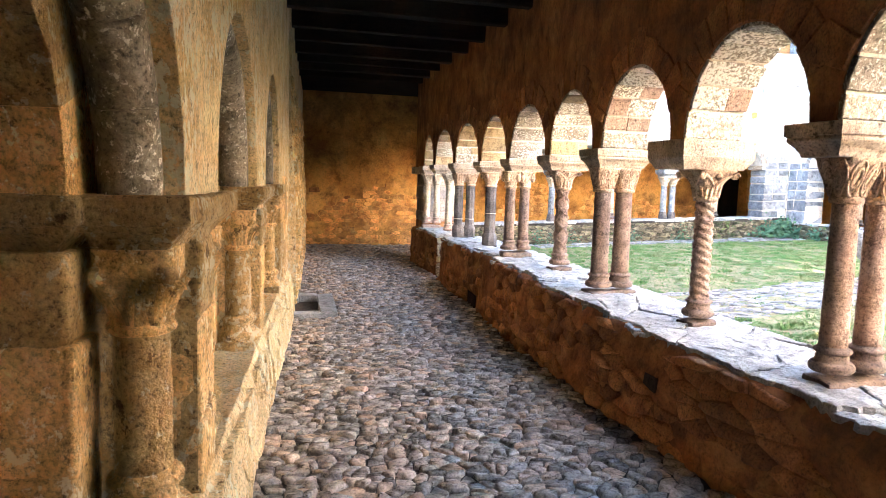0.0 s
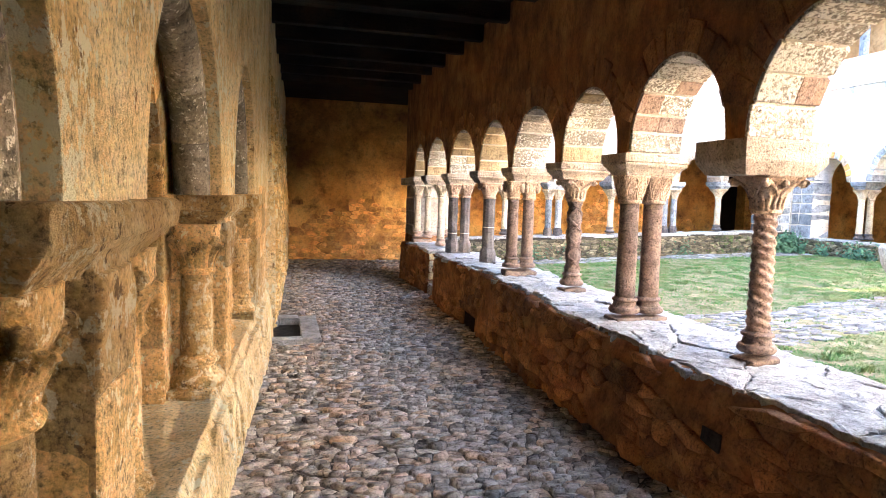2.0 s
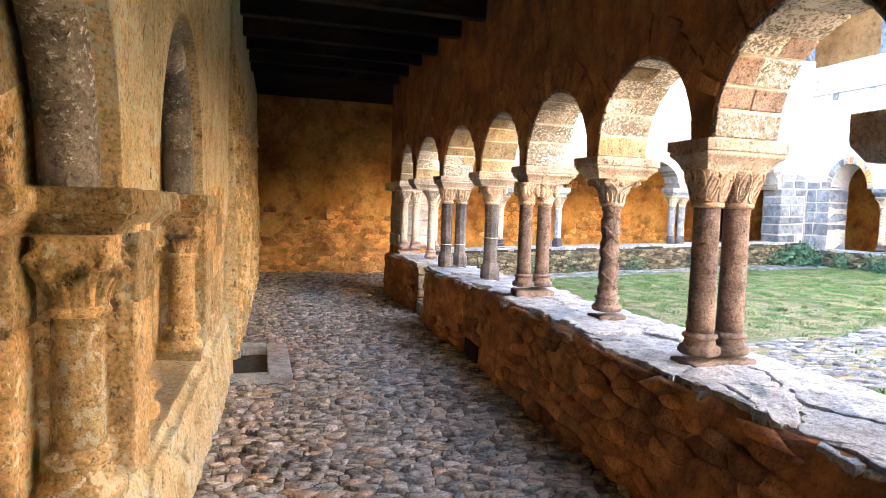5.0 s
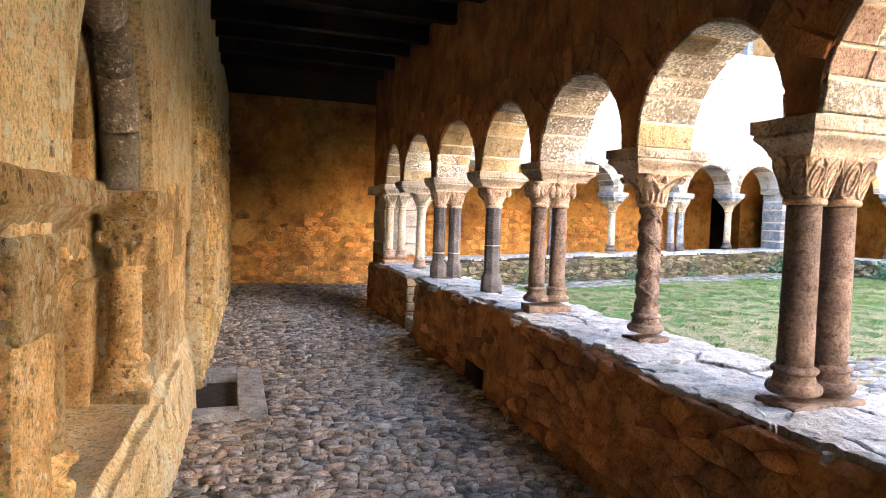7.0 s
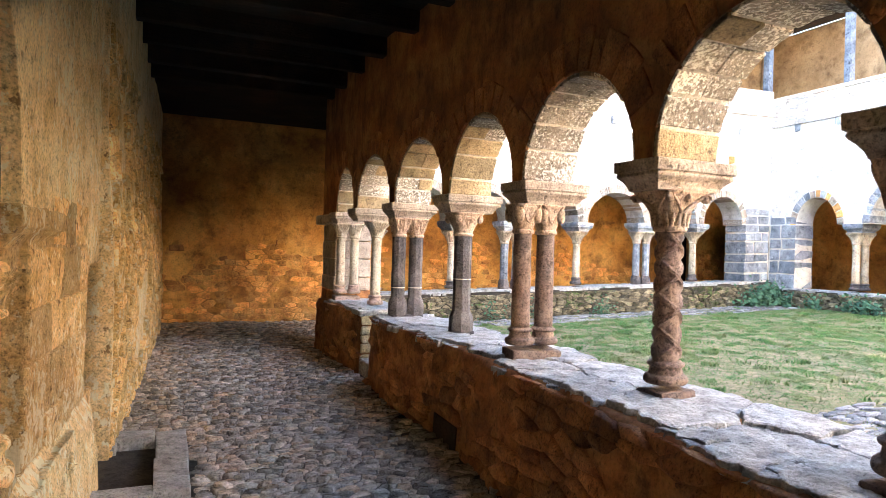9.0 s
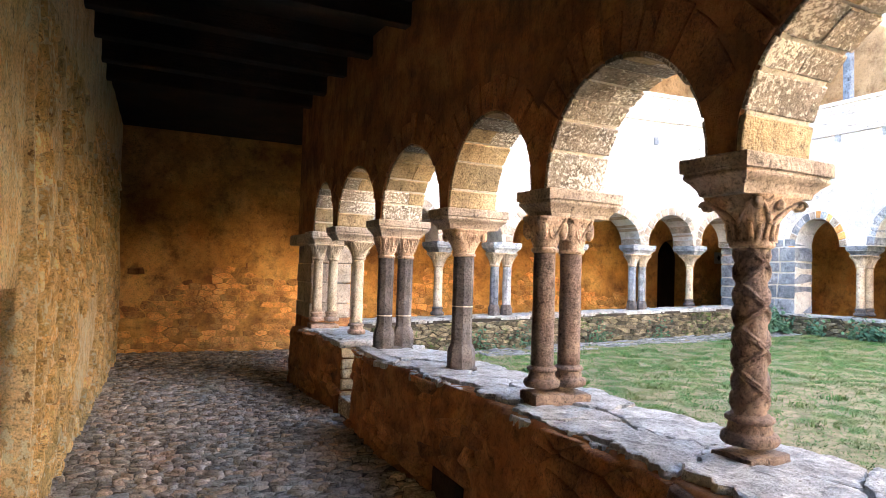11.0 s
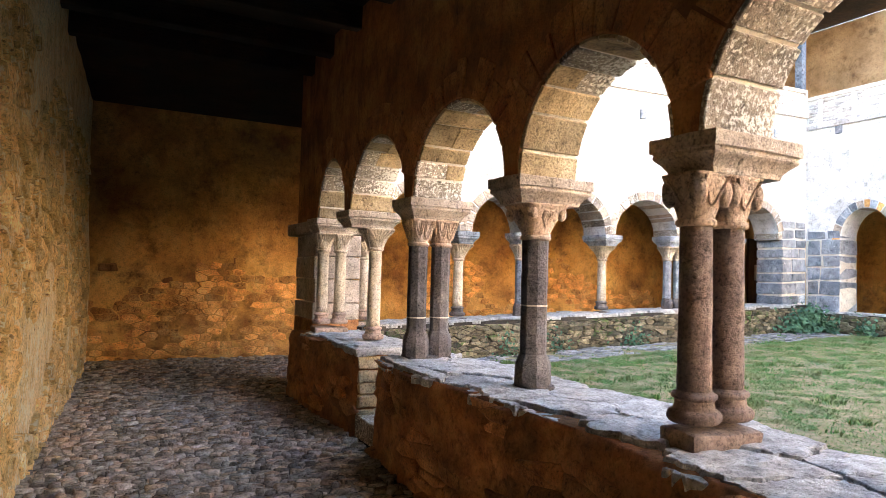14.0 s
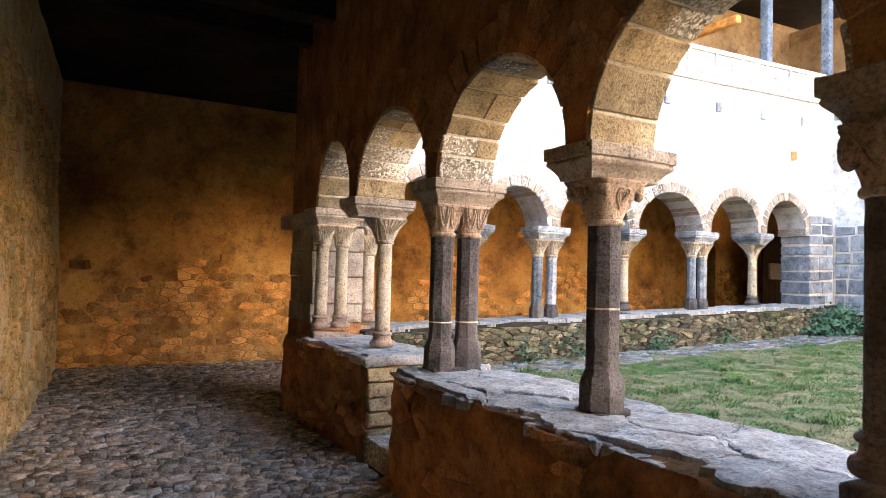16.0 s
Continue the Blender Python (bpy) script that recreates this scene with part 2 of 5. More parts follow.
def wall_mesh(at, s0, s1, z0, z1, d0, d1, openings=(), steps=20, cell=0.5):
    """A wall along s, thick from d0 to d1; at(s, d, z) gives the place. openings: (centre, half width, sill, springing, rise)."""
    bm = bmesh.new()
    cols = []
    def plain(a, b):
        k = max(1, round((b - a) / cell))
        return [(a + (b - a) * i / k, None) for i in range(k + 1)]
    cur = s0
    for c, w, sill, spring, rise in sorted(openings):
        cols.append(("solid", plain(cur, c - w)))
        pts = []
        for i in range(steps + 1):
            a = math.pi * i / steps
            pts.append((c - w * math.cos(a), spring + rise * math.sin(a)))
        cols.append(("arch", pts, sill, spring))
        cur = c + w
    cols.append(("solid", plain(cur, s1)))
    V = {}
    def v(s, d, z):
        key = (round(s, 5), round(d, 5), round(z, 5))
        if key not in V:
            V[key] = bm.verts.new(at(s, d, z))
        return V[key]
    def quad(*p):
        vs = []
        for q in p:
            w = v(*q)
            if w not in vs:
                vs.append(w)
        if len(vs) > 2:
            try:
                bm.faces.new(vs)
            except ValueError:
                pass
    for c in cols:
        if c[0] == "solid":
            ss = [p[0] for p in c[1]]
            for a, b in zip(ss, ss[1:]):
                quad((a, d0, z0), (b, d0, z0), (b, d0, z1), (a, d0, z1))
                quad((a, d1, z0), (a, d1, z1), (b, d1, z1), (b, d1, z0))
                quad((a, d0, z1), (b, d0, z1), (b, d1, z1), (a, d1, z1))
                quad((a, d0, z0), (a, d1, z0), (b, d1, z0), (b, d0, z0))
        else:
            _, pts, sill, spring = c
            for (a, za), (b, zb) in zip(pts, pts[1:]):
                quad((a, d0, za), (b, d0, zb), (b, d0, z1), (a, d0, z1))
                quad((a, d1, za), (a, d1, z1), (b, d1, z1), (b, d1, zb))
                quad((a, d0, z1), (b, d0, z1), (b, d1, z1), (a, d1, z1))
                quad((a, d0, za), (a, d1, za), (b, d1, zb), (b, d0, zb))
                if sill > z0:
                    quad((a, d0, z0), (b, d0, z0), (b, d0, sill), (a, d0, sill))
                    quad((a, d1, z0), (a, d1, sill), (b, d1, sill), (b, d1, z0))
                    quad((a, d0, sill), (b, d0, sill), (b, d1, sill), (a, d1, sill))
            for s in (pts[0][0], pts[-1][0]):
                quad((s, d0, max(sill, z0)), (s, d1, max(sill, z0)), (s, d1, spring), (s, d0, spring))
    for s in (s0, s1):
        quad((s, d0, z0), (s, d1, z0), (s, d1, z1), (s, d0, z1))
    bmesh.ops.recalc_face_normals(bm, faces=bm.faces)
    return bm


def voronoi(w, h, sx, sy, jitter=0.42, seed=1, brick=True, drop=0.0):
    """Cells of an uneven paving, as polygons (u, v) in a field w x h with pieces about sx x sy."""
    rng = np.random.default_rng(seed)
    nx, ny = max(1, round(w / sx)), max(1, round(h / sy))
    P = np.zeros((ny + 4, nx + 4, 2))
    for j in range(ny + 4):
        for i in range(nx + 4):
            P[j, i] = (i - 1.5 + (0.5 if brick and j % 2 else 0.0) + rng.uniform(-jitter, jitter), j - 1.5 + rng.uniform(-jitter, jitter))
    gone = rng.random((ny + 4, nx + 4)) < drop
    out = []
    for j in range(1, ny + 3):
        for i in range(1, nx + 3):
            if gone[j, i]:
                continue
            c = P[j, i]
            poly = [(c[0] - 1.6, c[1] - 1.6), (c[0] + 1.6, c[1] - 1.6), (c[0] + 1.6, c[1] + 1.6), (c[0] - 1.6, c[1] + 1.6)]
            for dj in (-2, -1, 0, 1, 2):
                for di in (-2, -1, 0, 1, 2):
                    if (di or dj) and 0 <= j + dj < ny + 4 and 0 <= i + di < nx + 4 and not gone[j + dj, i + di]:
                        q = P[j + dj, i + di]
                        nxv, nyv = q[0] - c[0], q[1] - c[1]
                        lim = (nxv * (q[0] + c[0]) + nyv * (q[1] + c[1])) / 2
                        new_poly, k = [], len(poly)
                        for a in range(k):
                            p0, p1 = poly[a], poly[(a + 1) % k]
                            s0, s1 = nxv * p0[0] + nyv * p0[1] - lim, nxv * p1[0] + nyv * p1[1] - lim
                            if s0 <= 0:
                                new_poly.append(p0)
                            if s0 * s1 < 0:
                                f = s0 / (s0 - s1)
                                new_poly.append((p0[0] + f * (p1[0] - p0[0]), p0[1] + f * (p1[1] - p0[1])))
                        poly = new_poly
                        if len(poly) < 3:
                            break
            poly = [(min(max(u * w / nx, 0), w), min(max(t * h / ny, 0), h)) for u, t in poly]
            area = 0.5 * sum(poly[a][0] * poly[(a + 1) % len(poly)][1] - poly[(a + 1) % len(poly)][0] * poly[a][1] for a in range(len(poly)))
            if abs(area) > 0.25 * sx * sy:
                out.append(poly)
    return out


def stone_verts(poly, gap, height, sink, dome=0.35, rnd=random, crown=0.86):
    """Verts and faces of one rounded stone over a cell; local u, v, w."""
    cx = sum(p[0] for p in poly) / len(poly)
    cy = sum(p[1] for p in poly) / len(poly)
    clean = []
    for p in poly:
        if not clean or math.hypot(p[0] - clean[-1][0], p[1] - clean[-1][1]) > gap * 1.5:
            clean.append(p)
    if len(clean) < 3:
        return None
    size = sum(math.hypot(p[0] - cx, p[1] - cy) for p in clean) / len(clean)
    k = max(0.3, 1 - gap / size)
    tilt = (rnd.uniform(-0.12, 0.12), rnd.uniform(-0.12, 0.12))
    rings = ((k, -sink), (k * 0.985, height * 0.5), (k * crown, height))
    vs, fs, n = [], [], len(clean)
    for f, z in rings:
        for p in clean:
            u, v = (p[0] - cx) * f, (p[1] - cy) * f
            vs.append((cx + u, cy + v, z + (u * tilt[0] + v * tilt[1] if z > 0 else 0)))
    vs.append((cx, cy, height * (1 + dome * 0.3)))
    for r in (0, 1):
        for i in range(n):
            a, b = r * n + i, r * n + (i + 1) % n
            fs.append((a, b, b + n, a + n))
    for i in range(n):
        fs.append((2 * n + i, 2 * n + (i + 1) % n, 3 * n))
    return vs, fs


def stones(name, polys, at, mat, parent, gap, height, sink=0.02, singles=None, dome=0.35, uneven=0.5, seed=3, label="", smooth=True, crown=0.86):
    """Builds stones over cells; those that singles(u, v) picks (at most 300) are parts of their own, the rest one joined part."""
    rnd = random.Random(seed)
    V, F, count = [], [], 0
    for poly in polys:
        got = stone_verts(poly, gap, height * (1 + rnd.uniform(-uneven, uneven)), sink, dome, rnd, crown)
        if not got:
            continue
        vs, fs = got
        cu, cv = vs[-1][0], vs[-1][1]
        pts = [at(*p) for p in vs]
        if singles and count < 300 and singles(cu, cv):
            count += 1
            o = Vector(pts[-1])
            me = bpy.data.meshes.new(name)
            me.from_pydata([tuple(Vector(p) - o) for p in pts], [], fs)
            me.materials.append(mat)
            if smooth:
                me.polygons.foreach_set("use_smooth", [True] * len(fs))
            ob = new(name, me)
            ob.parent = parent
            ob.location = o
        else:
            b = len(V)
            V += [tuple(p) for p in pts]
            F += [tuple(b + i for i in f) for f in fs]
    if V:
        me = bpy.data.meshes.new(name + "s")
        me.from_pydata(V, [], F)
        me.materials.append(mat)
        if smooth:
            me.polygons.foreach_set("use_smooth", [True] * len(F))
        ob = new(name + "s", me)
        ob.parent = parent
        tagged(ob, label, kind="stuff")


def lathe(bm, profile, segs=32, shape=None, m=None):
    """Turns (z, radius) rows round z. shape(angle, i, z, r) may alter the radius."""
    rings = []
    for i, (z, r) in enumerate(profile):
        ring = []
        for k in range(segs):
            a = 2 * math.pi * k / segs
            q = shape(a, i, z, r) if shape else r
            p = Vector((q * math.cos(a), q * math.sin(a), z))
            ring.append(bm.verts.new(m @ p if m else p))
        rings.append(ring)
    for a, b in zip(rings, rings[1:]):
        for k in range(segs):
            bm.faces.new((a[k], a[(k + 1) % segs], b[(k + 1) % segs], b[k]))
    bm.faces.new(rings[0][::-1])
    bm.faces.new(rings[-1])


def rough_up(bm, amount, scale=6.0, seed=0.0):
    for v in bm.verts:
        n = noise.noise_vector(v.co * scale + Vector((seed, seed * 1.7, -seed)))
        v.co += n * amount


# ---- plan ----
# columns of the near arcade: y, axis x
COLS = [(1.42, 2.60), (2.85, 2.74), (4.26, 2.87), (5.63, 2.94), (7.17, 3.11), (8.59, 3.13), (10.0, 3.16), (11.48, 3.13), (12.88, 3.09), (14.10, 3.12)]
AXIS = [(-4.0, 2.2)] + COLS + [(15.2, 3.14)]
FLOOR = [(-4, 0.10), (0, 0.03), (2, 0.0), (4, -0.05), (5.5, -0.10), (7.5, -0.20), (19, -0.21)]
SPRING, WALL_TOP = 1.92, 3.95
FAR_Y = 18.35
TOP = 0.60


def ax(y):
    return interp(AXIS, y)


def floor_z(y):
    return interp(FLOOR, y)


def court_z(x, y):
    return 0.20 + 0.035 * (x - 5.0)


def near(s, d, z):
    return (ax(s) + d, s, z)


def rise_n(x):
    return 0.035 * (x - 5.0)


def north(s, d, z):
    return (s, 14.25 + d, z + rise_n(s))


def east(s, d, z):
    return (12.4 + d, s, z + 0.26)


WEST = pose(-0.42, 0, 0, 0, 0, -2.46)


# the west wall stands a little further back towards the south
WEST_BACK = [(-4, -0.16), (2.65, -0.08), (5.4, -0.055), (8.0, -0.018), (9.2, -0.01), (19, 0.0)]


def west(s, d, z):
    return WEST @ Vector((d + interp(WEST_BACK, s), s, z))


# ---- floor ----
floor = tagged(new("floor"), "gallery floor paved with worn rounded cobbles", "floor", kind="structure")
bm = bmesh.new()
ys = [-4 + 0.5 * i for i in range(46)]
rows = [[bm.verts.new((x, y, floor_z(y) - 0.03)) for x in (-1.2, 0.6, 1.8, 3.2)] for y in ys]
for a, b in zip(rows, rows[1:]):
    for i in range(3):
        bm.faces.new((a[i], a[i + 1], b[i + 1], b[i]))
part("floor_bed", bm, M_EARTH, floor)
bm = bmesh.new()
for a, b in ((3.2, 9.0), (9.0, 17.5)):
    vs = [bm.verts.new(p) for p in ((a, 14.9, -0.22 + rise_n(a) * 0.8), (b, 14.9, -0.22 + rise_n(b) * 0.8 ), (b, 18.6, -0.22 + rise_n(b) * 0.8), (a, 18.6, -0.22 + rise_n(a) * 0.8))]
    bm.faces.new(vs)
bm.faces.new([bm.verts.new(p) for p in ((12.9, -2, 0.3), (16.6, -2, 0.3), (16.6, 15.0, 0.3), (12.9, 15.0, 0.3))])
part("floor_bed", bm, M_EARTH, floor)

# ---- near arcade ----
BAYS = []
for (ya, _), (yb, _) in zip(COLS, COLS[1:]):
    w = (yb - ya) / 2 - 0.11
    far_w = 0.025 if 7 < ya < 12 else 0.0
    BAYS.append(((ya + yb) / 2 - 0.02, w + far_w * 0.8, SPRING, SPRING, 0.605 + far_w))
arcade = tagged(new("wall_arcade"), "brown plastered cloister arcade wall with round stone arches", "wall", kind="structure")
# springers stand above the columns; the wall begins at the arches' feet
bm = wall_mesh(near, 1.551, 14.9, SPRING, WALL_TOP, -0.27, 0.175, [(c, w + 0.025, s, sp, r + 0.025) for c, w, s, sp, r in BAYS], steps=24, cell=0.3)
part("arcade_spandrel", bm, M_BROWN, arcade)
# unseen stretch, mostly walled up to keep light off the south-facing jambs
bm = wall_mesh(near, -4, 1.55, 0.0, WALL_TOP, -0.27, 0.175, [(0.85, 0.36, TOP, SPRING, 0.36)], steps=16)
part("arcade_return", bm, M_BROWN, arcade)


def voussoir(c, w, rise, a0, a1, d0, d1, at, spring, depth=0.0, thick=0.14):
    bm = bmesh.new()
    o = Vector(at(c, (d0 + d1) / 2, spring + rise))
    n = 3
    grid = []
    for i in range(n):
        a = a0 + (a1 - a0) * i / (n - 1)
        row = []
        for d in (d0, d1):
            for k in (0.0, thick):
                row.append(bm.verts.new(Vector(at(c - (w - depth + k) * math.cos(a), d, spring + (rise - depth + k) * math.sin(a))) - o))
        grid.append(row)
    for p, q in zip(grid, grid[1:]):
        for a, b in ((0, 1), (1, 3), (3, 2), (2, 0)):
            bm.faces.new((p[a], p[b], q[b], q[a]))
    for p in (grid[0], grid[-1]):
        bm.faces.new((p[0], p[1], p[3], p[2]))
    bmesh.ops.recalc_face_normals(bm, faces=bm.faces)
    cap = [e for e in bm.edges if e.calc_face_angle(0) > 0.6]
    bmesh.ops.bevel(bm, geom=cap, offset=0.006, segments=1, affect="EDGES")
    return bm, o


def arch_ring(c, w, rise, at, spring, d0, d1, parent, mats, count, seed, split=0.5, proud=0.012):
    """The voussoirs of one arch, some of them two stones deep."""
    rnd = random.Random(seed)
    cuts = [0.0]
    for i in range(count):
        cuts.append(cuts[-1] + rnd.uniform(0.75, 1.3))
    cuts = [math.pi * k / cuts[-1] for k in cuts]
    for i, (a, b) in enumerate(zip(cuts, cuts[1:])):
        g = 0.015
        mid = d0 + (d1 - d0) * rnd.uniform(0.38, 0.62)
        pieces = [(d0, mid - 0.004), (mid + 0.004, d1)] if rnd.random() < split and 0 < i < count - 1 else [(d0, d1)]
        for p, q in pieces:
            dd = rnd.uniform(-0.006, 0.008)
            bm, o = voussoir(c, w, rise, a + g, b - g, p - proud * rnd.uniform(0.2, 1), q + proud * rnd.uniform(0.2, 1), at, spring, dd)
            ob = part("voussoir", bm, mats[rnd.randrange(len(mats))], parent)
            ob.location = o


def arch_bed(c, w, rise, at, spring, d0, d1, parent, mat, back=0.012):
    # the mortar behind the voussoirs
    bm = bmesh.new()
    rows = []
    for i in range(25):
        a = math.pi * i / 24
        rows.append([bm.verts.new(at(c - (w + k) * math.cos(a), d, spring + (rise + k) * math.sin(a))) for k, d in ((back, d0), (back, d1), (back + 0.05, d1), (back + 0.05, d0))])
    for p, q in zip(rows, rows[1:]):
        for k in range(4):
            bm.faces.new((p[k], p[(k + 1) % 4], q[(k + 1) % 4], q[k]))
    bmesh.ops.recalc_face_normals(bm, faces=bm.faces)
    part("arch_mortar", bm, mat, parent)


for i, (c, w, s, sp, r) in enumerate(BAYS):
    arch_bed(c, w, r, near, sp, -0.245, 0.165, arcade, M_LIME)
    arch_ring(c, w, r, near, sp, -0.255, 0.175, arcade, [M_VOUSSOIR, M_VOUSSOIR, M_VOUSSOIR, M_COLUMN_PINK] if i < 3 else [M_VOUSSOIR, M_VOUSSOIR, M_VOUSSOIR_WARM] if i < 5 else [M_VOUSSOIR_WARM, M_VOUSSOIR_WARM, M_VOUSSOIR], 11, 40 + i, 0.5, 0.014)

# stones that show through the brown wash round the arches on the gallery face
for i, (c, w, s, sp, r) in enumerate(BAYS):
    rnd = random.Random(140 + i)
    cuts = [0.0]
    for _ in range(15):
        cuts.append(cuts[-1] + rnd.uniform(0.7, 1.35))
    for a, b in zip(cuts, cuts[1:]):
        a, b = math.pi * a / cuts[-1], math.pi * b / cuts[-1]
        tall = rnd.uniform(0.17, 0.30)
        if 0.35 < (a + b) / 2 < math.pi - 0.35 and rnd.random() < 0.9:
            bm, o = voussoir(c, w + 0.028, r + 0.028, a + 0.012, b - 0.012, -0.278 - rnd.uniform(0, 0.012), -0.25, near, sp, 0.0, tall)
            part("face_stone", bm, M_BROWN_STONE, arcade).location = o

# ---- parapet ----
FACE = [(-4, 2.15), (2.2, 2.36), (4.5, 2.36), (6.7, 2.50), (7.6, 2.60), (9.4, 2.66), (11.0, 2.64), (11.7, 2.72), (12.4, 2.76), (14.5, 2.74)]
def face_x(y):
    return interp(FACE, y)


def face_at(y, z):
    bt = interp([(0, 1.0), (7, 1.0), (9.5, 0.2), (15, 0.1)], y)
    return face_x(y) + bt * interp([(-0.35, -0.16), (0.1, -0.10), (0.42, -0.03), (0.58, 0.01)], z) + 0.03 * noise.noise(Vector((y * 2.1, 0.3, 0.7)))


def parapet_run(y0, y1, name):
    """Rough mortared core: lumpy inner face, flat top, plain court face."""
    bm = bmesh.new()
    n = max(2, round((y1 - y0) / 0.045))
    rows = []
    for i in range(n + 1):
        y = y0 + (y1 - y0) * i / n
        ox = ax(y) + 0.42
        row = []
        for k in range(17):
            z = floor_z(y) - 0.12 + (TOP - 0.03 - floor_z(y) + 0.12) * k / 16
            lump = 0.026 * noise.noise(Vector((y * 3.5, z * 5.5, 2))) + 0.026 * noise.noise(Vector((y * 9, z * 14, 5))) + 0.012 * noise.noise(Vector((y * 22, z * 26, 7)))
            row.append((face_at(y, z) + 0.006 + lump + (0.02 if k == 16 else 0), y, z))
        row += [((row[-1][0] + ox) / 2, y, TOP - 0.03), (ox, y, TOP - 0.05), (ox + 0.03, y, 0.0)]
        rows.append([bm.verts.new(p) for p in row])
    for a, b in zip(rows, rows[1:]):
        for i in range(len(a) - 1):
            bm.faces.new((a[i], b[i], b[i + 1], a[i + 1]))
    bm.faces.new(rows[0])
    bm.faces.new(rows[-1][::-1])
    bmesh.ops.recalc_face_normals(bm, faces=bm.faces)
    return part(name, bm, M_MORTAR, parapet, smooth=True)


parapet = tagged(new("wall_parapet"), "low rubble parapet wall under the arcade with worn slab top", "wall", kind="structure")
GAP0, GAP1 = 11.72, 12.38
parapet_run(-4.0, GAP0, "parapet_core")
parapet_run(GAP1, 14.6, "parapet_core")
bm = bmesh.new()
box(bm, 2.80, 3.7, GAP0 - 0.02, GAP1 + 0.02, -0.3, -0.035, bev=0.02)
bmesh.ops.subdivide_edges(bm, edges=[e for e in bm.edges if e.calc_length() > 0.2], cuts=5, use_grid_fill=True)
rough_up(bm, 0.016, 6, 2)
part("threshold", bm, M_VOUSSOIR, parapet, "worn grey threshold slab in the gap")

# pale masonry end of the parapet beyond the gap, under a thick worn slab
rnd = random.Random(17)
z = -0.12
while z < 0.40:
    h = rnd.uniform(0.10, 0.16)
    cut = rnd.uniform(2.98, 3.2)
    for a, b in ((2.80, cut), (cut, 3.46)):
        bm = bmesh.new()
        box(bm, a + 0.008, b - 0.008, GAP1 - 0.035 - rnd.uniform(0, 0.015), GAP1 + 0.15, z + 0.006, z + h - 0.006, jit=0.018, bev=0.02)
        bmesh.ops.subdivide_edges(bm, edges=[e for e in bm.edges if e.calc_length() > 0.09], cuts=2, use_grid_fill=True)
        rough_up(bm, 0.016, 9, z)
        part("end_stone", bm, M_VOUSSOIR_WARM, parapet)
    z += h
bm = bmesh.new()
box(bm, 2.76, 3.50, GAP1 - 0.07, 13.05, z + 0.002, TOP - 0.01, jit=0.012, bev=0.03)
bmesh.ops.subdivide_edges(bm, edges=[e for e in bm.edges if e.calc_length() > 0.12], cuts=5, use_grid_fill=True)
rough_up(bm, 0.014, 7, 5)
part("end_slab", bm, M_SLAB, parapet, "thick rounded grey slab at the gap")

# ---- far wall, corner pier, ceiling ----
far = tagged(new("wall_far"), "ochre plastered rubble wall closing the galleries", "wall", kind="structure")
bm = wall_mesh(lambda s, d, z: (s, FAR_Y + d, z), -1.5, 17.6, -0.5, 4.6, 0.0, 0.4, [(13.95, 0.52, -0.5, 2.03, 0.52)])
part("wall_body", bm, M_OCHRE, far)
# closed box behind the opening; near-black colour stands in for its unlit inside
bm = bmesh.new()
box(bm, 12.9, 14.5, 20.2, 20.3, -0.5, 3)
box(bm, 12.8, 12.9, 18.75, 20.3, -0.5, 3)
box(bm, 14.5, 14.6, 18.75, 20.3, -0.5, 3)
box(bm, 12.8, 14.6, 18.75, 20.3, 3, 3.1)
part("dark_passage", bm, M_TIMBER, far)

pier = thing("corner_pier", pose(0, 0, 0), "dark corner pier of coursed stone blocks", "pier", kind="structure")
rnd = random.Random(4)
z = -0.25
while z < SPRING - 0.16:
    h = min(rnd.uniform(0.2, 0.3), SPRING - 0.155 - z)
    if SPRING - 0.155 - z - h < 0.08:
        h = SPRING - 0.155 - z
    for y0, y1 in ((14.30, 14.80), (14.81, 15.26)):
        bm = bmesh.new()
        e = rnd.uniform(-0.012, 0.012)
        box(bm, 2.93 + e + (0.03 if y0 > 14.5 else 0), 3.52, y0, y1, z + 0.004, z + h - 0.004, jit=0.006, bev=0.015)
        part("pier_block", bm, M_ABACUS if z > TOP else M_PARAPET, pier)
    z += h
bm = bmesh.new()
box(bm, 2.84, 3.6, 14.28, 15.34, SPRING - 0.15, SPRING - 0.003, jit=0.006, bev=0.025)
part("pier_impost", bm, M_ABACUS, pier)

ceiling = tagged(new("ceiling"), "dark timber board ceiling", "ceiling", kind="structure")
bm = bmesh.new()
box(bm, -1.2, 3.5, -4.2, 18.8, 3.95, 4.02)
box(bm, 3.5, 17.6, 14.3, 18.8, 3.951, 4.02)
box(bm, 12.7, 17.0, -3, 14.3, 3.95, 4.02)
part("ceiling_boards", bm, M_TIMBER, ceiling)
for y in (4.0, 5.0, 6.0, 6.95, 7.9, 8.85, 9.95, 10.85, 11.87, 12.7, 13.6, 14.4):
    bm = bmesh.new()
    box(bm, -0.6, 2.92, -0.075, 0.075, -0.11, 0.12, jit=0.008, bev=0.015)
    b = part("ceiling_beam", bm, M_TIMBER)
    b.location = (0, y, 3.84)
    tagged(b, "dark hewn timber ceiling beam spanning the gallery", "beam", "ceiling beams", "structure")

# plain unseen upper storey over the gallery, added to shade the lawn
part("upper_wall", wall_mesh(near, -4, 14.24, 4.021, 5.7, -0.2, 0.2, []), M_WHITE, arcade)

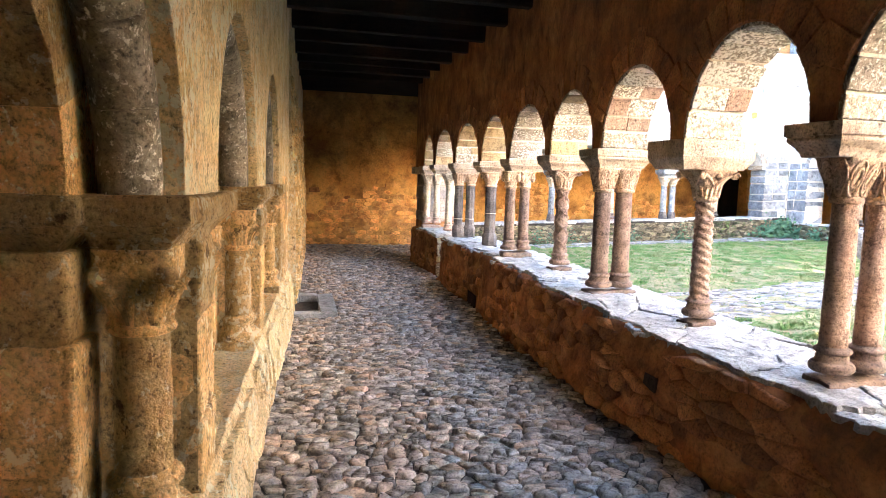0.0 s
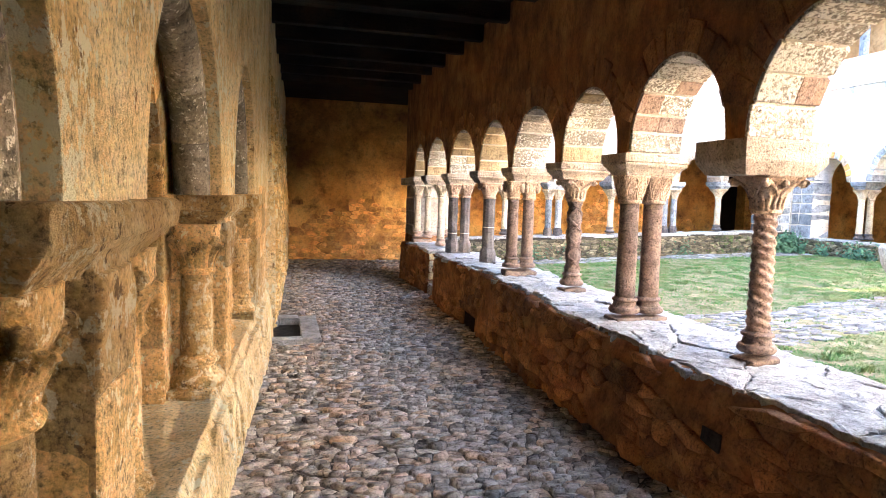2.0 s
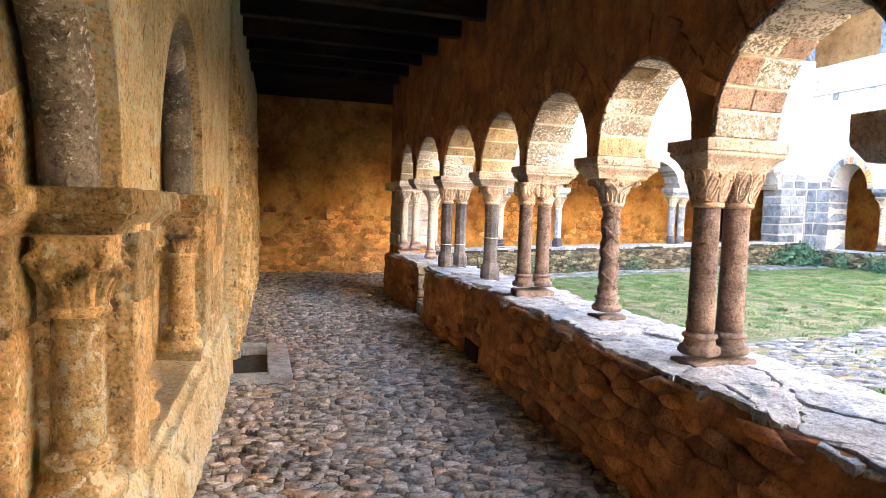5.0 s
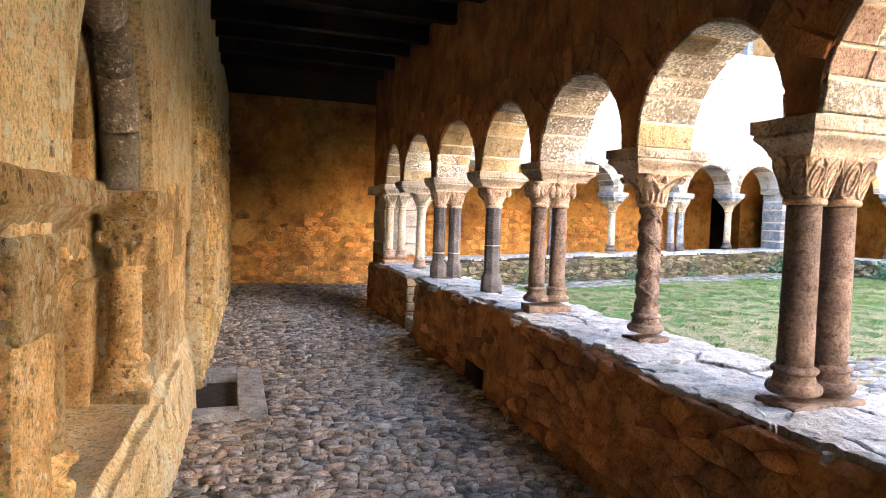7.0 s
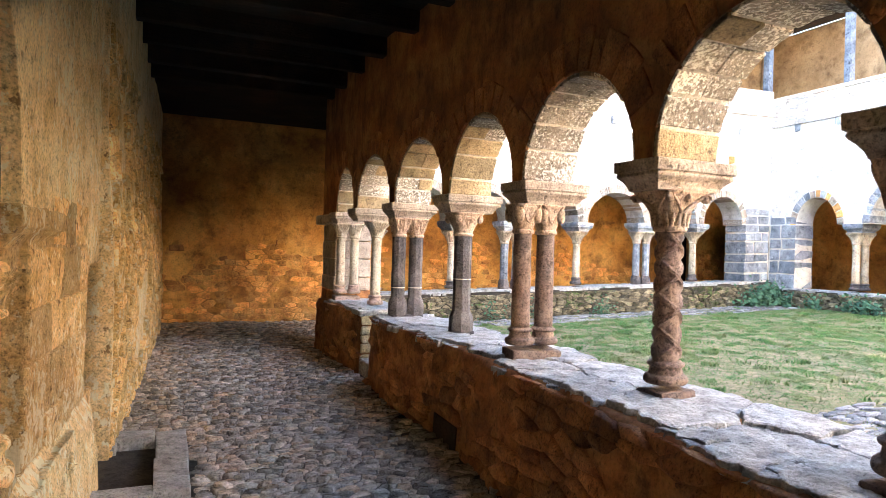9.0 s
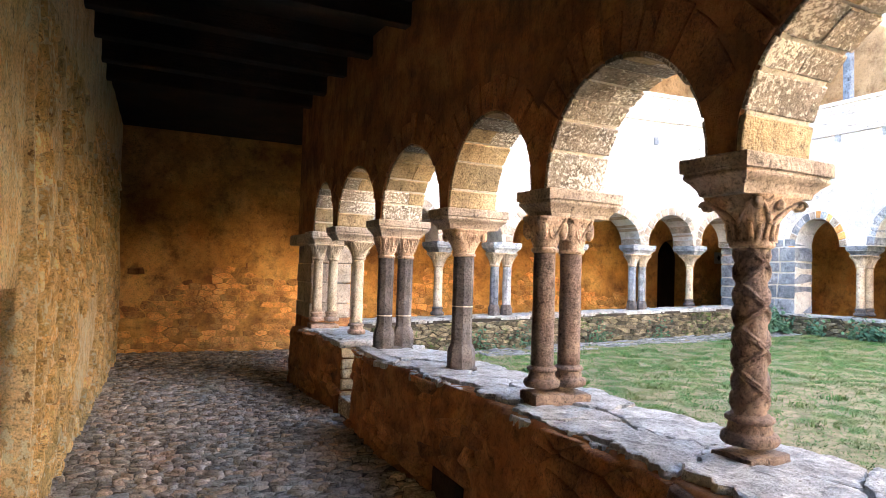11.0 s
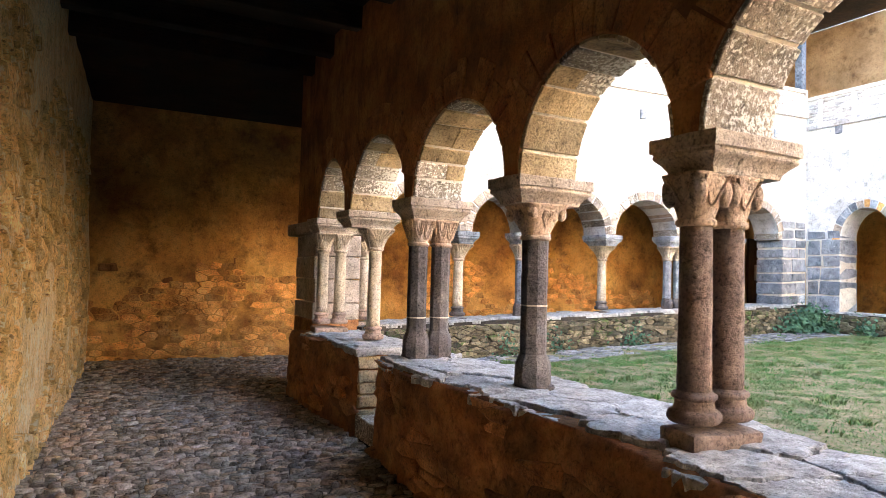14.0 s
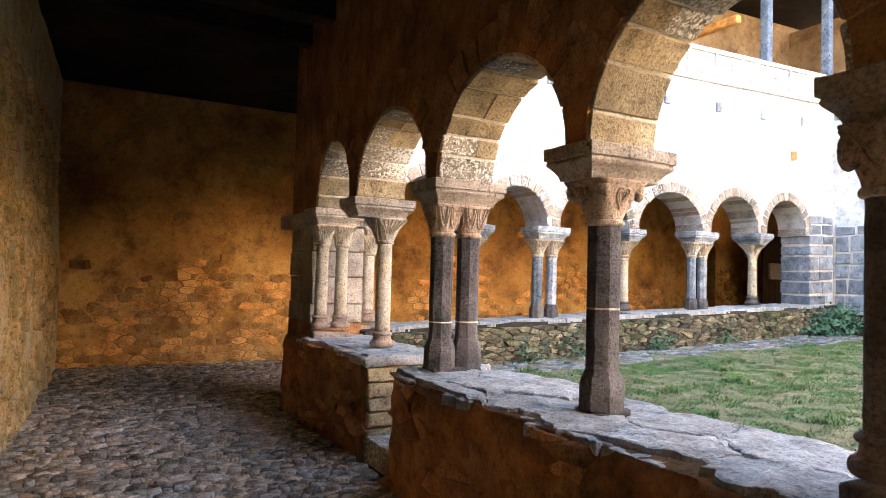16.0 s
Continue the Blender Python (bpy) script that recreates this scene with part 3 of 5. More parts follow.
# ---- north arcade and its upper storey ----
NCOLS = [5.0, 6.15, 7.57, 9.1, 10.43]
NB = []
for a, b in zip([3.7] + NCOLS, NCOLS + [11.7]):
    NB.append(((a + b) / 2, (b - a) / 2 - 0.1, 1.9, 1.9, min(0.58, (b - a) / 2 - 0.06)))
building = tagged(new("wall_north"), "white rendered cloister range over round arches", "wall", kind="structure")
part("wall_body", wall_mesh(north, 3.4, 12.45, 1.9, 4.25, 0.0, 0.5, NB, steps=18), M_LIMED, building)
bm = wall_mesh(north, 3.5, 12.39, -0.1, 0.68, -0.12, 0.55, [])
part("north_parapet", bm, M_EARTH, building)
bm = wall_mesh(north, 11.7, 12.39, 0.68, 1.9, 0.0, 0.5, [])
part("corner_pier", bm, M_LIME, building)
EB = [(13.17, 0.44, 1.88, 1.88, 0.55), (11.35, 0.75, 1.88, 1.88, 0.75), (9.5, 0.75, 1.88, 1.88, 0.75), (7.6, 0.75, 1.88, 1.88, 0.75), (5.7, 0.75, 1.88, 1.88, 0.75)]
range_e = tagged(new("wall_east"), "white rendered eastern range over round arches", "wall", kind="structure")
# unseen south stretch is made whiter to bounce sunlight into the near gallery
part("wall_body", wall_mesh(east, -3, 8.55, 1.88, 4.0, 0.0, 0.5, EB[3:], steps=18), M_WHITE, range_e)
part("wall_body", wall_mesh(east, 8.551, 14.25, 1.88, 4.0, 0.0, 0.5, EB[:3], steps=18), M_LIMED, range_e)
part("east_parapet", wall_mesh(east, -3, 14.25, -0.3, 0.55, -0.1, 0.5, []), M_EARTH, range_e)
part("corner_pier", wall_mesh(east, 13.61, 14.25, 0.55, 1.88, 0.0, 0.5, []), M_LIME, range_e)
part("wall_back", wall_mesh(lambda s, d, z: (16.2 + d, s, z), -3, 18.34, -0.2, 4.4, 0.0, 0.3, []), M_OCHRE, range_e)
# upper galleries
part("upper_band", wall_mesh(north, 3.4, 12.39, 4.25, 4.72, 0.02, 0.2, []), M_WHITE, building)
part("upper_back", wall_mesh(north, 3.4, 15.5, 4.25, 7.4, 2.6, 2.8, []), M_UPPER, building)
part("upper_band", wall_mesh(east, -3, 14.25, 4.0, 4.56, 0.02, 0.2, []), M_WHITE, range_e)
part("upper_back", wall_mesh(east, 7.0, 16.8, 4.0, 6.9, 2.6, 2.8, []), M_UPPER, range_e)


# ---- court ----
ground = tagged(new("ground"), "courtyard lawn of patchy grass and trodden earth", "ground", kind="structure")
bm = bmesh.new()
grid = []
for i in range(45):
    x = 3.3 + i * 0.21
    grid.append([bm.verts.new((x, y, court_z(x, y) + 0.025 * noise.noise(Vector((x, y, 0)) * 1.3))) for y in [-4 + 0.3 * j for j in range(62)]])
for a, b in zip(grid, grid[1:]):
    for j in range(61):
        bm.faces.new((a[j], b[j], b[j + 1], a[j + 1]))
part("lawn_bed", bm, M_GROUND, ground)
part("outer_ground", wall_mesh(lambda s, d, z: (s, d, z), -60, 60, -0.9, -0.6, -60, 60, [], cell=40), M_EARTH, ground)
# unseen white wall, added to throw sunlight back into court and galleries
wall_s = tagged(new("wall_south_bounce"), "unseen plain white wall added on the south side to bounce sunlight", "wall", kind="structure")
part("wall_body", wall_mesh(lambda s, d, z: (s, -4 - d, z), -1.5, 16.5, -0.5, 6.8, 0, 0.3, []), M_WHITE, wall_s)

# unseen brown end wall, added to keep the gallery's south end dark
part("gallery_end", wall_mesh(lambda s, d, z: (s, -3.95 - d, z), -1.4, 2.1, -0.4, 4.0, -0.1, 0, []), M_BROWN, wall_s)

# ---- west wall ----
wall_w = tagged(new("wall_west"), "golden limewashed stone wall with arched recesses", "wall", kind="structure")
# recesses: centre, half width and rise of the arch; then the edges of the piers below the imposts
WB = [(1.60, 0.87, 0.92), (4.09, 0.91, 0.97), (6.54, 0.82, 1.03)]
PIERS = [(-4.0, 0.47), (2.65, 2.97), (5.19, 5.52), (7.49, 9.05), (9.62, 19.0)]
NICHE = (9.05, 9.62, 1.22)
LEDGE, IMPOST = 0.38, 1.50


def orders(grow):
    return [(c, w + grow, IMPOST, IMPOST, r + grow) for c, w, r in WB]


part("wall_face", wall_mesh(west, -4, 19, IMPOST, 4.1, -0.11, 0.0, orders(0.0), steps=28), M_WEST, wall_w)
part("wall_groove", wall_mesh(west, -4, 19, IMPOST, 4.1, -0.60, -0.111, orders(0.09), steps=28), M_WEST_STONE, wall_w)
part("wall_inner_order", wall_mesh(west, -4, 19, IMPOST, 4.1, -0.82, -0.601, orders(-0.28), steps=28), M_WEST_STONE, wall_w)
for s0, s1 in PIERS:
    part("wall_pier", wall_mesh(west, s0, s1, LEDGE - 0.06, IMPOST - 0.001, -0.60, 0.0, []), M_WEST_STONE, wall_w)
for (c, w, r), (_, s0), (s1, _) in zip(WB, PIERS, PIERS[1:]):
    for a, b in ((s0 - 0.1, c - w + 0.28), (c + w - 0.28, s1 + 0.1)):
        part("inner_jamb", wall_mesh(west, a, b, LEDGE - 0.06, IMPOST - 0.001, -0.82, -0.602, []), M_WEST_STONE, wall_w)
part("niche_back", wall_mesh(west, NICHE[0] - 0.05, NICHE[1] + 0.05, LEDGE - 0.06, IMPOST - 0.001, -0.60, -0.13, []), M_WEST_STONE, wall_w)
part("niche_head", wall_mesh(west, NICHE[0] - 0.002, NICHE[1] + 0.002, NICHE[2], IMPOST - 0.001, -0.131, 0.0, []), M_WEST, wall_w)
part("wall_foot", wall_mesh(west, -4, 19, -0.3, LEDGE - 0.061, -0.82, -0.02, [], cell=0.4), M_WEST_STONE, wall_w)
part("wall_back", wall_mesh(west, -4, 19, -0.3, 4.1, -0.98, -0.821, []), M_BROWN, wall_w)


def arch_band(c, w, rise, inner, outer, d0, d1, mat, parent, seed, count=9):
    """The square inner order: a band of stones over the arch, standing free of the wall behind the column."""
    rnd = random.Random(seed)
    cuts = [0.0]
    for _ in range(count):
        cuts.append(cuts[-1] + rnd.uniform(0.8, 1.25))
    for p, q in zip(cuts, cuts[1:]):
        a0, a1 = math.pi * p / cuts[-1] + 0.004, math.pi * q / cuts[-1] - 0.004
        bm = bmesh.new()
        proud = rnd.uniform(0.0, 0.012)
        rows = []
        for i in range(7):
            a = a0 + (a1 - a0) * i / 6
            row = []
            for k in (inner, (inner * 2 + outer) / 3, (inner + outer * 2) / 3, outer):
                row.append((k, d1 + proud))
            for d in (d0 + (d1 - d0) * 0.6, d0 + (d1 - d0) * 0.3, d0):
                row.append((outer, d))
            row.append((inner, d0))
            for d in (d0 + (d1 - d0) * 0.3, d0 + (d1 - d0) * 0.6):
                row.append((inner, d))
            rows.append([bm.verts.new(west(c - (w + k) * math.cos(a), d, IMPOST + (rise + k) * math.sin(a))) for k, d in row])
        m = len(rows[0])
        for u, v in zip(rows, rows[1:]):
            for k in range(m):
                bm.faces.new((u[k], u[(k + 1) % m], v[(k + 1) % m], v[k]))
        bm.faces.new(rows[0])
        bm.faces.new(rows[-1][::-1])
        bmesh.ops.recalc_face_normals(bm, faces=bm.faces)
        rough_up(bm, 0.007, 16, p)
        part("band_stone", bm, mat, parent)


for i, (c, w, r) in enumerate(WB):
    arch_band(c, w, r, -0.28, -0.02, -0.601, -0.27, M_WEST_STONE, wall_w, 90 + i)


def bulge(z):
    return interp([(-0.3, 0.11), (1.25, 0.10), (2.3, 0.03), (4.1, 0.02)], z)


# the rubble stretch stands a little forward of the ashlar
bm = bmesh.new()
zs = [-0.3 + 0.22 * i for i in range(21)]
rows = [[bm.verts.new(west(s, bulge(z) + 0.018 * noise.noise(Vector((s * 1.7, z * 1.7, 2))), z)) for z in zs] for s in [9.62 + 0.25 * i for i in range(38)]]
for a, b in zip(rows, rows[1:]):
    for k in range(len(zs) - 1):
        bm.faces.new((a[k], b[k], b[k + 1], a[k + 1]))
edge = [bm.verts.new(west(9.62, -0.14, z)) for z in zs]
for k in range(len(zs) - 1):
    bm.faces.new((edge[k], rows[0][k], rows[0][k + 1], edge[k + 1]))
part("rubble_face", bm, M_WEST, wall_w)


# ---- columns ----
def volute(bm, at, size, turn):
    """A small scroll: a tapering spiral tube in the plane turned by turn about z."""
    rings = []
    rot = Matrix.Rotation(turn, 3, "Z")
    n = 22
    for i in range(n):
        t = i / (n - 1)
        a = t * 3.6 * math.pi
        rad = size * (1 - 0.8 * t)
        c = Vector((rad * math.cos(a), 0, rad * math.sin(a)))
        tube = size * 0.30 * (1 - 0.45 * t)
        ring = []
        for k in range(6):
            b = 2 * math.pi * k / 6
            p = c + Vector((math.cos(a), 0, math.sin(a))) * tube * math.cos(b) + Vector((0, 1, 0)) * tube * 2.2 * math.sin(b)
            ring.append(bm.verts.new(Vector(at) + rot @ p))
        rings.append(ring)
    for p, q in zip(rings, rings[1:]):
        for k in range(6):
            bm.faces.new((p[k], p[(k + 1) % 6], q[(k + 1) % 6], q[k]))
    bm.faces.new(rings[0])
    bm.faces.new(rings[-1][::-1])


def tube(bm, pts, rad, taper=0.0):
    """A rounded band along points."""
    rings, n = [], len(pts)
    for i, p in enumerate(pts):
        d = (pts[min(i + 1, n - 1)] - pts[max(i - 1, 0)]).normalized()
        s = d.cross(Vector((0.3, 0.2, 1))).normalized()
        u = s.cross(d)
        q = rad * (1 - taper * i / (n - 1))
        rings.append([bm.verts.new(p + (s * math.cos(a) + u * math.sin(a)) * q) for a in [2 * math.pi * k / 6 for k in range(6)]])
    for a, b in zip(rings, rings[1:]):
        for k in range(6):
            bm.faces.new((a[k], a[(k + 1) % 6], b[(k + 1) % 6], b[k]))
    bm.faces.new(rings[0])
    bm.faces.new(rings[-1][::-1])


def boss(bm, at, r, squash=(1, 1, 1)):
    m = Matrix.Translation(at) @ Matrix.Diagonal((*squash, 1))
    bmesh.ops.create_icosphere(bm, subdivisions=2, radius=r, matrix=m)


def carved_capital(style, r, h, wide):
    """A carved capital of one of the styles met in the cloister; foot round, top square."""
    bm = bmesh.new()
    flare = 2.2 if style == "scroll" else 1.5
    def hw(t):
        return r * 1.02 + (wide - r * 1.02) * t ** flare
    rows, segs = 14, 48
    def shape(a, i, z, rr):
        t = i / (rows - 1)
        c, s = abs(math.cos(a)), abs(math.sin(a))
        k = 2 + 7 * t ** 1.5
        return rr / (c ** k + s ** k) ** (1 / k)
    lathe(bm, [(h * i / (rows - 1), hw(i / (rows - 1))) for i in range(rows)], segs, shape)
    def on(face, u, t, off=0.004):
        w = hw(t)
        flat = t ** 0.8
        y = -(w * ((1 - flat) * math.sqrt(max(0.05, 1 - (0.8 * u) ** 2)) + flat) + off)
        return Matrix.Rotation(face * math.pi / 2, 3, "Z") @ Vector((u * w * 0.92, y, t * h))
    th = h * 0.035
    for f in range(4):
        if style == "loops":
            for c in (-0.48, 0.48):
                for k in (1.0, 0.55):
                    tube(bm, [on(f, c + 0.42 * k * math.cos(a) + 0.18 * math.sin(a), 0.50 + 0.43 * k * math.sin(a)) for a in [2 * math.pi * j / 16 for j in range(17)]], th)
        elif style == "scroll":
            for u in (-0.75, -0.25, 0.25, 0.75):
                tube(bm, [on(f, u * (1 - 0.2 * t), t) for t in (0.04, 0.18, 0.32, 0.44)], th * 1.8, 0.3)
            for sgn in (-1, 1):
                tube(bm, [on(f, sgn * (0.10 + 0.85 * t ** 1.3), 0.40 + 0.48 * t, 0.008) for t in (0, 0.25, 0.5, 0.75, 1.0)], th * 1.5)
            boss(bm, on(f, 0, 0.80, 0.010), h * 0.11, (1, 1, 1.3))
        elif style == "palm":
            for u in (-0.9, -0.6, -0.3, 0.0, 0.3, 0.6, 0.9):
                tube(bm, [on(f, u * (0.25 + 0.75 * t), 0.06 + 0.86 * t, 0.003 + 0.004 * t) for t in (0, 0.3, 0.6, 1.0)], th * (0.8 + 0.4 * abs(u)))
            tube(bm, [on(f, -0.95 + 1.9 * t, 0.93 - 0.30 * math.sin(math.pi * t)) for t in [j / 8 for j in range(9)]], th)
        elif style == "drop":
            for sgn in (-1, 1):
                p = on(f, sgn * 0.86, 0.62, -0.002)
                boss(bm, p, h * 0.17, (1, 1, 1.9))
            tube(bm, [on(f, -0.75 + 1.5 * t, 0.95 - 0.62 * math.sin(math.pi * t)) for t in [j / 8 for j in range(9)]], th)
        elif style == "scallop":
            for c in (-0.46, 0.46):
                for k in (1.0, 0.6):
                    tube(bm, [on(f, c + 0.40 * k * math.cos(a), 0.92 - 0.70 * k * math.sin(a)) for a in [math.pi * j / 10 for j in range(11)]], th * 1.2)
        elif style == "heart":
            for k in (1.0, 0.62):
                pts = []
                for j in range(25):
                    a = 2 * math.pi * j / 24
                    x = 16 * math.sin(a) ** 3 / 17
                    y = (13 * math.cos(a) - 5 * math.cos(2 * a) - 2 * math.cos(3 * a) - math.cos(4 * a)) / 17
                    pts.append(on(f, 0.34 * k * x, 0.60 + 0.30 * k * y))
                tube(bm, pts, th)
            for sgn in (-1, 1):
                boss(bm, on(f, sgn * 0.92, 0.72, 0.0), h * 0.15, (1, 1, 1.5))
    if style == "scroll":
        for sx in (-1, 1):
            for sy in (-1, 1):
                volute(bm, (sx * wide * 0.86, sy * wide * 0.86, h * 0.80), h * 0.125, math.atan2(sy, sx))
                boss(bm, Vector((sx * wide * 0.80, sy * wide * 0.80, h * 0.80)), h * 0.12)
    return bm


def block_base(r, h, foot):
    """A plain eight-sided base, wider at the foot."""
    bm = bmesh.new()
    lathe(bm, [(0, foot), (h * 0.35, foot), (h * 0.62, foot * 0.98), (h * 0.78, foot * 0.92), (h, r * 1.06)], 8)
    bmesh.ops.rotate(bm, cent=(0, 0, 0), matrix=Matrix.Rotation(math.pi / 8, 3, "Z"), verts=bm.verts)
    rough_up(bm, 0.005, 10, foot)
    return bm


def abacus_bm(lx, ly, h, plain=False):
    """A moulded impost block lx by ly: upright band, groove, sloping underside."""
    bm = bmesh.new()
    if plain:
        rows = [(0.0, 0.78), (0.35, 0.98), (0.42, 1.0), (1.0, 1.0)]
    else:
        rows = [(0.0, 0.70), (0.14, 0.73), (0.30, 0.82), (0.42, 0.93), (0.47, 0.955), (0.52, 0.955), (0.55, 0.94), (0.59, 0.94), (0.62, 1.0), (0.97, 1.0), (1.0, 0.985)]
    rings = []
    for z, f in rows:
        ix, iy = lx / 2 - (1 - f) * 0.22, ly / 2 - (1 - f) * 0.22
        ring = []
        for sx, sy in ((-1, -1), (1, -1), (1, 1), (-1, 1)):
            nx, ny = ((-sx) if sx * sy > 0 else sx), 0
            ring.append((sx * ix, sy * iy, z * h))
        full = []
        for k in range(4):
            p, q = Vector(ring[k]), Vector(ring[(k + 1) % 4])
            for j in range(6):
                t = j / 6
                t = 0.03 if j == 0 else t
                full.append(bm.verts.new(p.lerp(q, t)))
        rings.append(full)
    n = len(rings[0])
    for p, q in zip(rings, rings[1:]):
        for k in range(n):
            bm.faces.new((p[k], p[(k + 1) % n], q[(k + 1) % n], q[k]))
    bm.faces.new(rings[0][::-1])
    bm.faces.new(rings[-1])
    rough_up(bm, 0.004, 14, lx * 7 + ly)
    return bm


def base_bm(r, h, foot):
    """An attic base on a square plinth."""
    bm = bmesh.new()
    prof = []
    for i in range(9):
        a = math.pi * i / 8 - math.pi / 2
        prof.append((h * 0.36 + h * 0.17 * math.sin(a) + h * 0.17 - h * 0.17, foot * 0.82 + h * 0.15 * math.cos(a)))
    for i in range(5):
        t = i / 4
        prof.append((h * (0.55 + 0.22 * t), foot * 0.80 + (r * 1.12 - foot * 0.80) * math.sin(t * math.pi / 2)))
    for i in range(7):
        a = math.pi * i / 6 - math.pi / 2
        prof.append((h * 0.86 + h * 0.09 * math.sin(a), r * 1.10 + h * 0.10 * math.cos(a)))
    prof.append((h, r * 1.02))
    lathe(bm, prof, 32)
    rough_up(bm, 0.004, 14, foot)
    return bm


def shaft_bm(kind, r, h):
    bm = bmesh.new()
    if kind == "twist":
        rows = 150
        prof = [(h * i / rows, r * (1 - 0.05 * i / rows)) for i in range(rows + 1)]
        def shape(a, i, z, rr):
            w = 0.5 + 0.5 * math.cos(a * 3 + z * 2 * math.pi / 0.058)
            fade = min(1, z / 0.03, (h - z) / 0.03)
            return rr - 0.013 * fade * (1 - w ** 0.7)
        lathe(bm, prof, 28, shape)
    elif kind == "lattice":
        rows = 150
        prof = [(h * i / rows, r * (1.02 - 0.06 * i / rows)) for i in range(rows + 1)]
        def shape(a, i, z, rr):
            k = z * 2 * math.pi / 0.19
            d1 = abs(math.sin((a * 2 - k) / 2))
            d2 = abs(math.sin((a * 2 + k) / 2))
            d = min(d1, d2)
            band = 1.0 if d < 0.24 else max(0.0, 1 - (d - 0.24) / 0.05)
            rib = 0.35 if 0.09 < d < 0.20 else 0.0
            return rr - 0.012 + 0.015 * band - 0.005 * (0 if rib else band)
        lathe(bm, prof, 72, shape)
    elif kind == "octagon":
        rows = 14
        prof = [(h * i / rows, r) for i in range(rows + 1)]
        def shape(a, i, z, rr):
            b = (a + math.pi / 8) % (math.pi / 4) - math.pi / 8
            return rr * min(1.0 / math.cos(b) * 0.97, 1.035)
        lathe(bm, prof, 32, shape)
    else:
        rows = 14
        prof = [(h * i / rows, r * (1 - 0.07 * i / rows) * (1 + 0.008 * math.sin(i * 2.3))) for i in range(rows + 1)]
        lathe(bm, prof, 28)
    rough_up(bm, 0.003, 18, h + r)
    return bm


def column(y, kind, xs, mats, label, r=0.075, plain=False, at=None, base_z=TOP, top=SPRING, aba=(0.60, 0.36), group="arcade columns", name=None, x=None, base_h=0.17, cap_h=0.215, aba_h=0.165, style="palm", lime=()):
    """One support of the arcade: plinth, base, shaft and capital for each x, one impost over all."""
    px = ax(y) if x is None else x
    o = thing(name or ("twin_column" if len(xs) > 1 else "column"), pose(px, y, base_z), label, "column", group)
    m_shaft, m_cap, m_aba, m_base = mats
    H = top - base_z
    foot = r * (1.48 if kind == "octagon" else 1.5)
    bm = bmesh.new()
    inset = 0.8 if kind == "octagon" else 1.0
    box(bm, min(xs) - foot * inset, max(xs) + foot * inset, -foot * inset, foot * inset, -0.06, 0.004 if kind == "octagon" else 0.034, jit=0.012, bev=0.02)
    if kind != "octagon":
        bmesh.ops.subdivide_edges(bm, edges=[e for e in bm.edges if e.calc_length() > 0.06], cuts=4, use_grid_fill=True)
    rough_up(bm, 0.013, 9, y)
    part("plinth", bm, m_base, o)
    for i, dx in enumerate(xs):
        bm = block_base(r, base_h + 0.035, foot * 0.96) if kind == "octagon" else base_bm(r, base_h, foot)
        b = part("base", bm, m_base, o, smooth=kind != "octagon")
        b.location = (dx, 0, -0.005 if kind == "octagon" else 0.03)
        sh = H - aba_h - cap_h - base_h - 0.03
        s = part("shaft", shaft_bm(kind, r, sh), m_shaft, o, smooth=kind != "octagon")
        s.location = (dx, 0, 0.03 + base_h)
        bm = bmesh.new()
        lathe(bm, [(-0.012, r), (-0.008, r * 1.13), (0.0, r * 1.19), (0.012, r * 1.19), (0.02, r * 1.12), (0.024, r)], 28)
        ring = part("astragal", bm, m_cap, o, smooth=True)
        ring.location = (dx, 0, H - aba_h - cap_h)
        wide = min(aba[1] / 2 - 0.012, 0.16, 0.16 if len(xs) == 1 else abs(xs[1] - xs[0]) / 2 + 0.01)
        bm = carved_capital(style, r, cap_h - 0.01, wide)
        rough_up(bm, 0.004, 22, dx + y)
        for f in lime:
            jb = bmesh.new()
            lathe(jb, [(-0.005, r * 1.065), (0.005, r * 1.065)], 8)
            bmesh.ops.rotate(jb, cent=(0, 0, 0), matrix=Matrix.Rotation(math.pi / 8, 3, "Z"), verts=jb.verts)
            part("mortar_joint", jb, M_LIME, o).location = (dx, 0, 0.03 + base_h + sh * f)
        cpt = part("capital", bm, m_cap, o, smooth=True)
        cpt.location = (dx, 0, H - aba_h - cap_h + 0.01)
    a = part("impost", abacus_bm(aba[0], aba[1], aba_h, plain), m_aba, o)
    a.location = (-0.025 if x is None else 0, 0, H - aba_h)
    return o


PINK = (M_COLUMN_PINK, M_CAPITAL, M_ABACUS, M_COLUMN_BROWN)
DARK = (M_COLUMN_DARK, M_CAPITAL, M_ABACUS, M_COLUMN_DARK)
BROWN = (M_COLUMN_BROWN, M_CAPITAL, M_ABACUS, M_COLUMN_BROWN)
PALE = (M_COLUMN_PALE, M_COLUMN_PALE, M_ABACUS, M_COLUMN_PINK)
def at_x(y, *xs):
    return tuple(x - ax(y) for x in xs)


column(2.85, "round", at_x(2.85, 2.675, 2.89), PINK, "pair of smooth rose sandstone columns on the parapet", r=0.067, style="loops")
column(4.32, "twist", at_x(4.32, 2.92), PINK, "single spiral-fluted sandstone column on the parapet", r=0.073, plain=True, aba=(0.60, 0.44), aba_h=0.20, style="scroll", base_z=TOP - 0.02)
column(5.68, "round", at_x(5.68, 2.805, 3.02), BROWN, "pair of dark brown columns with interlaced leaf capitals", r=0.08, style="loops", base_z=TOP - 0.02)
column(7.16, "lattice", at_x(7.16, 3.06), BROWN, "single column carved with crossing bands in lozenges", r=0.08, style="scroll")
column(8.56, "round", at_x(8.56, 2.92, 3.125), BROWN, "pair of pinkish brown columns with broad leaf capitals", r=0.072, style="drop", base_z=TOP + 0.025)
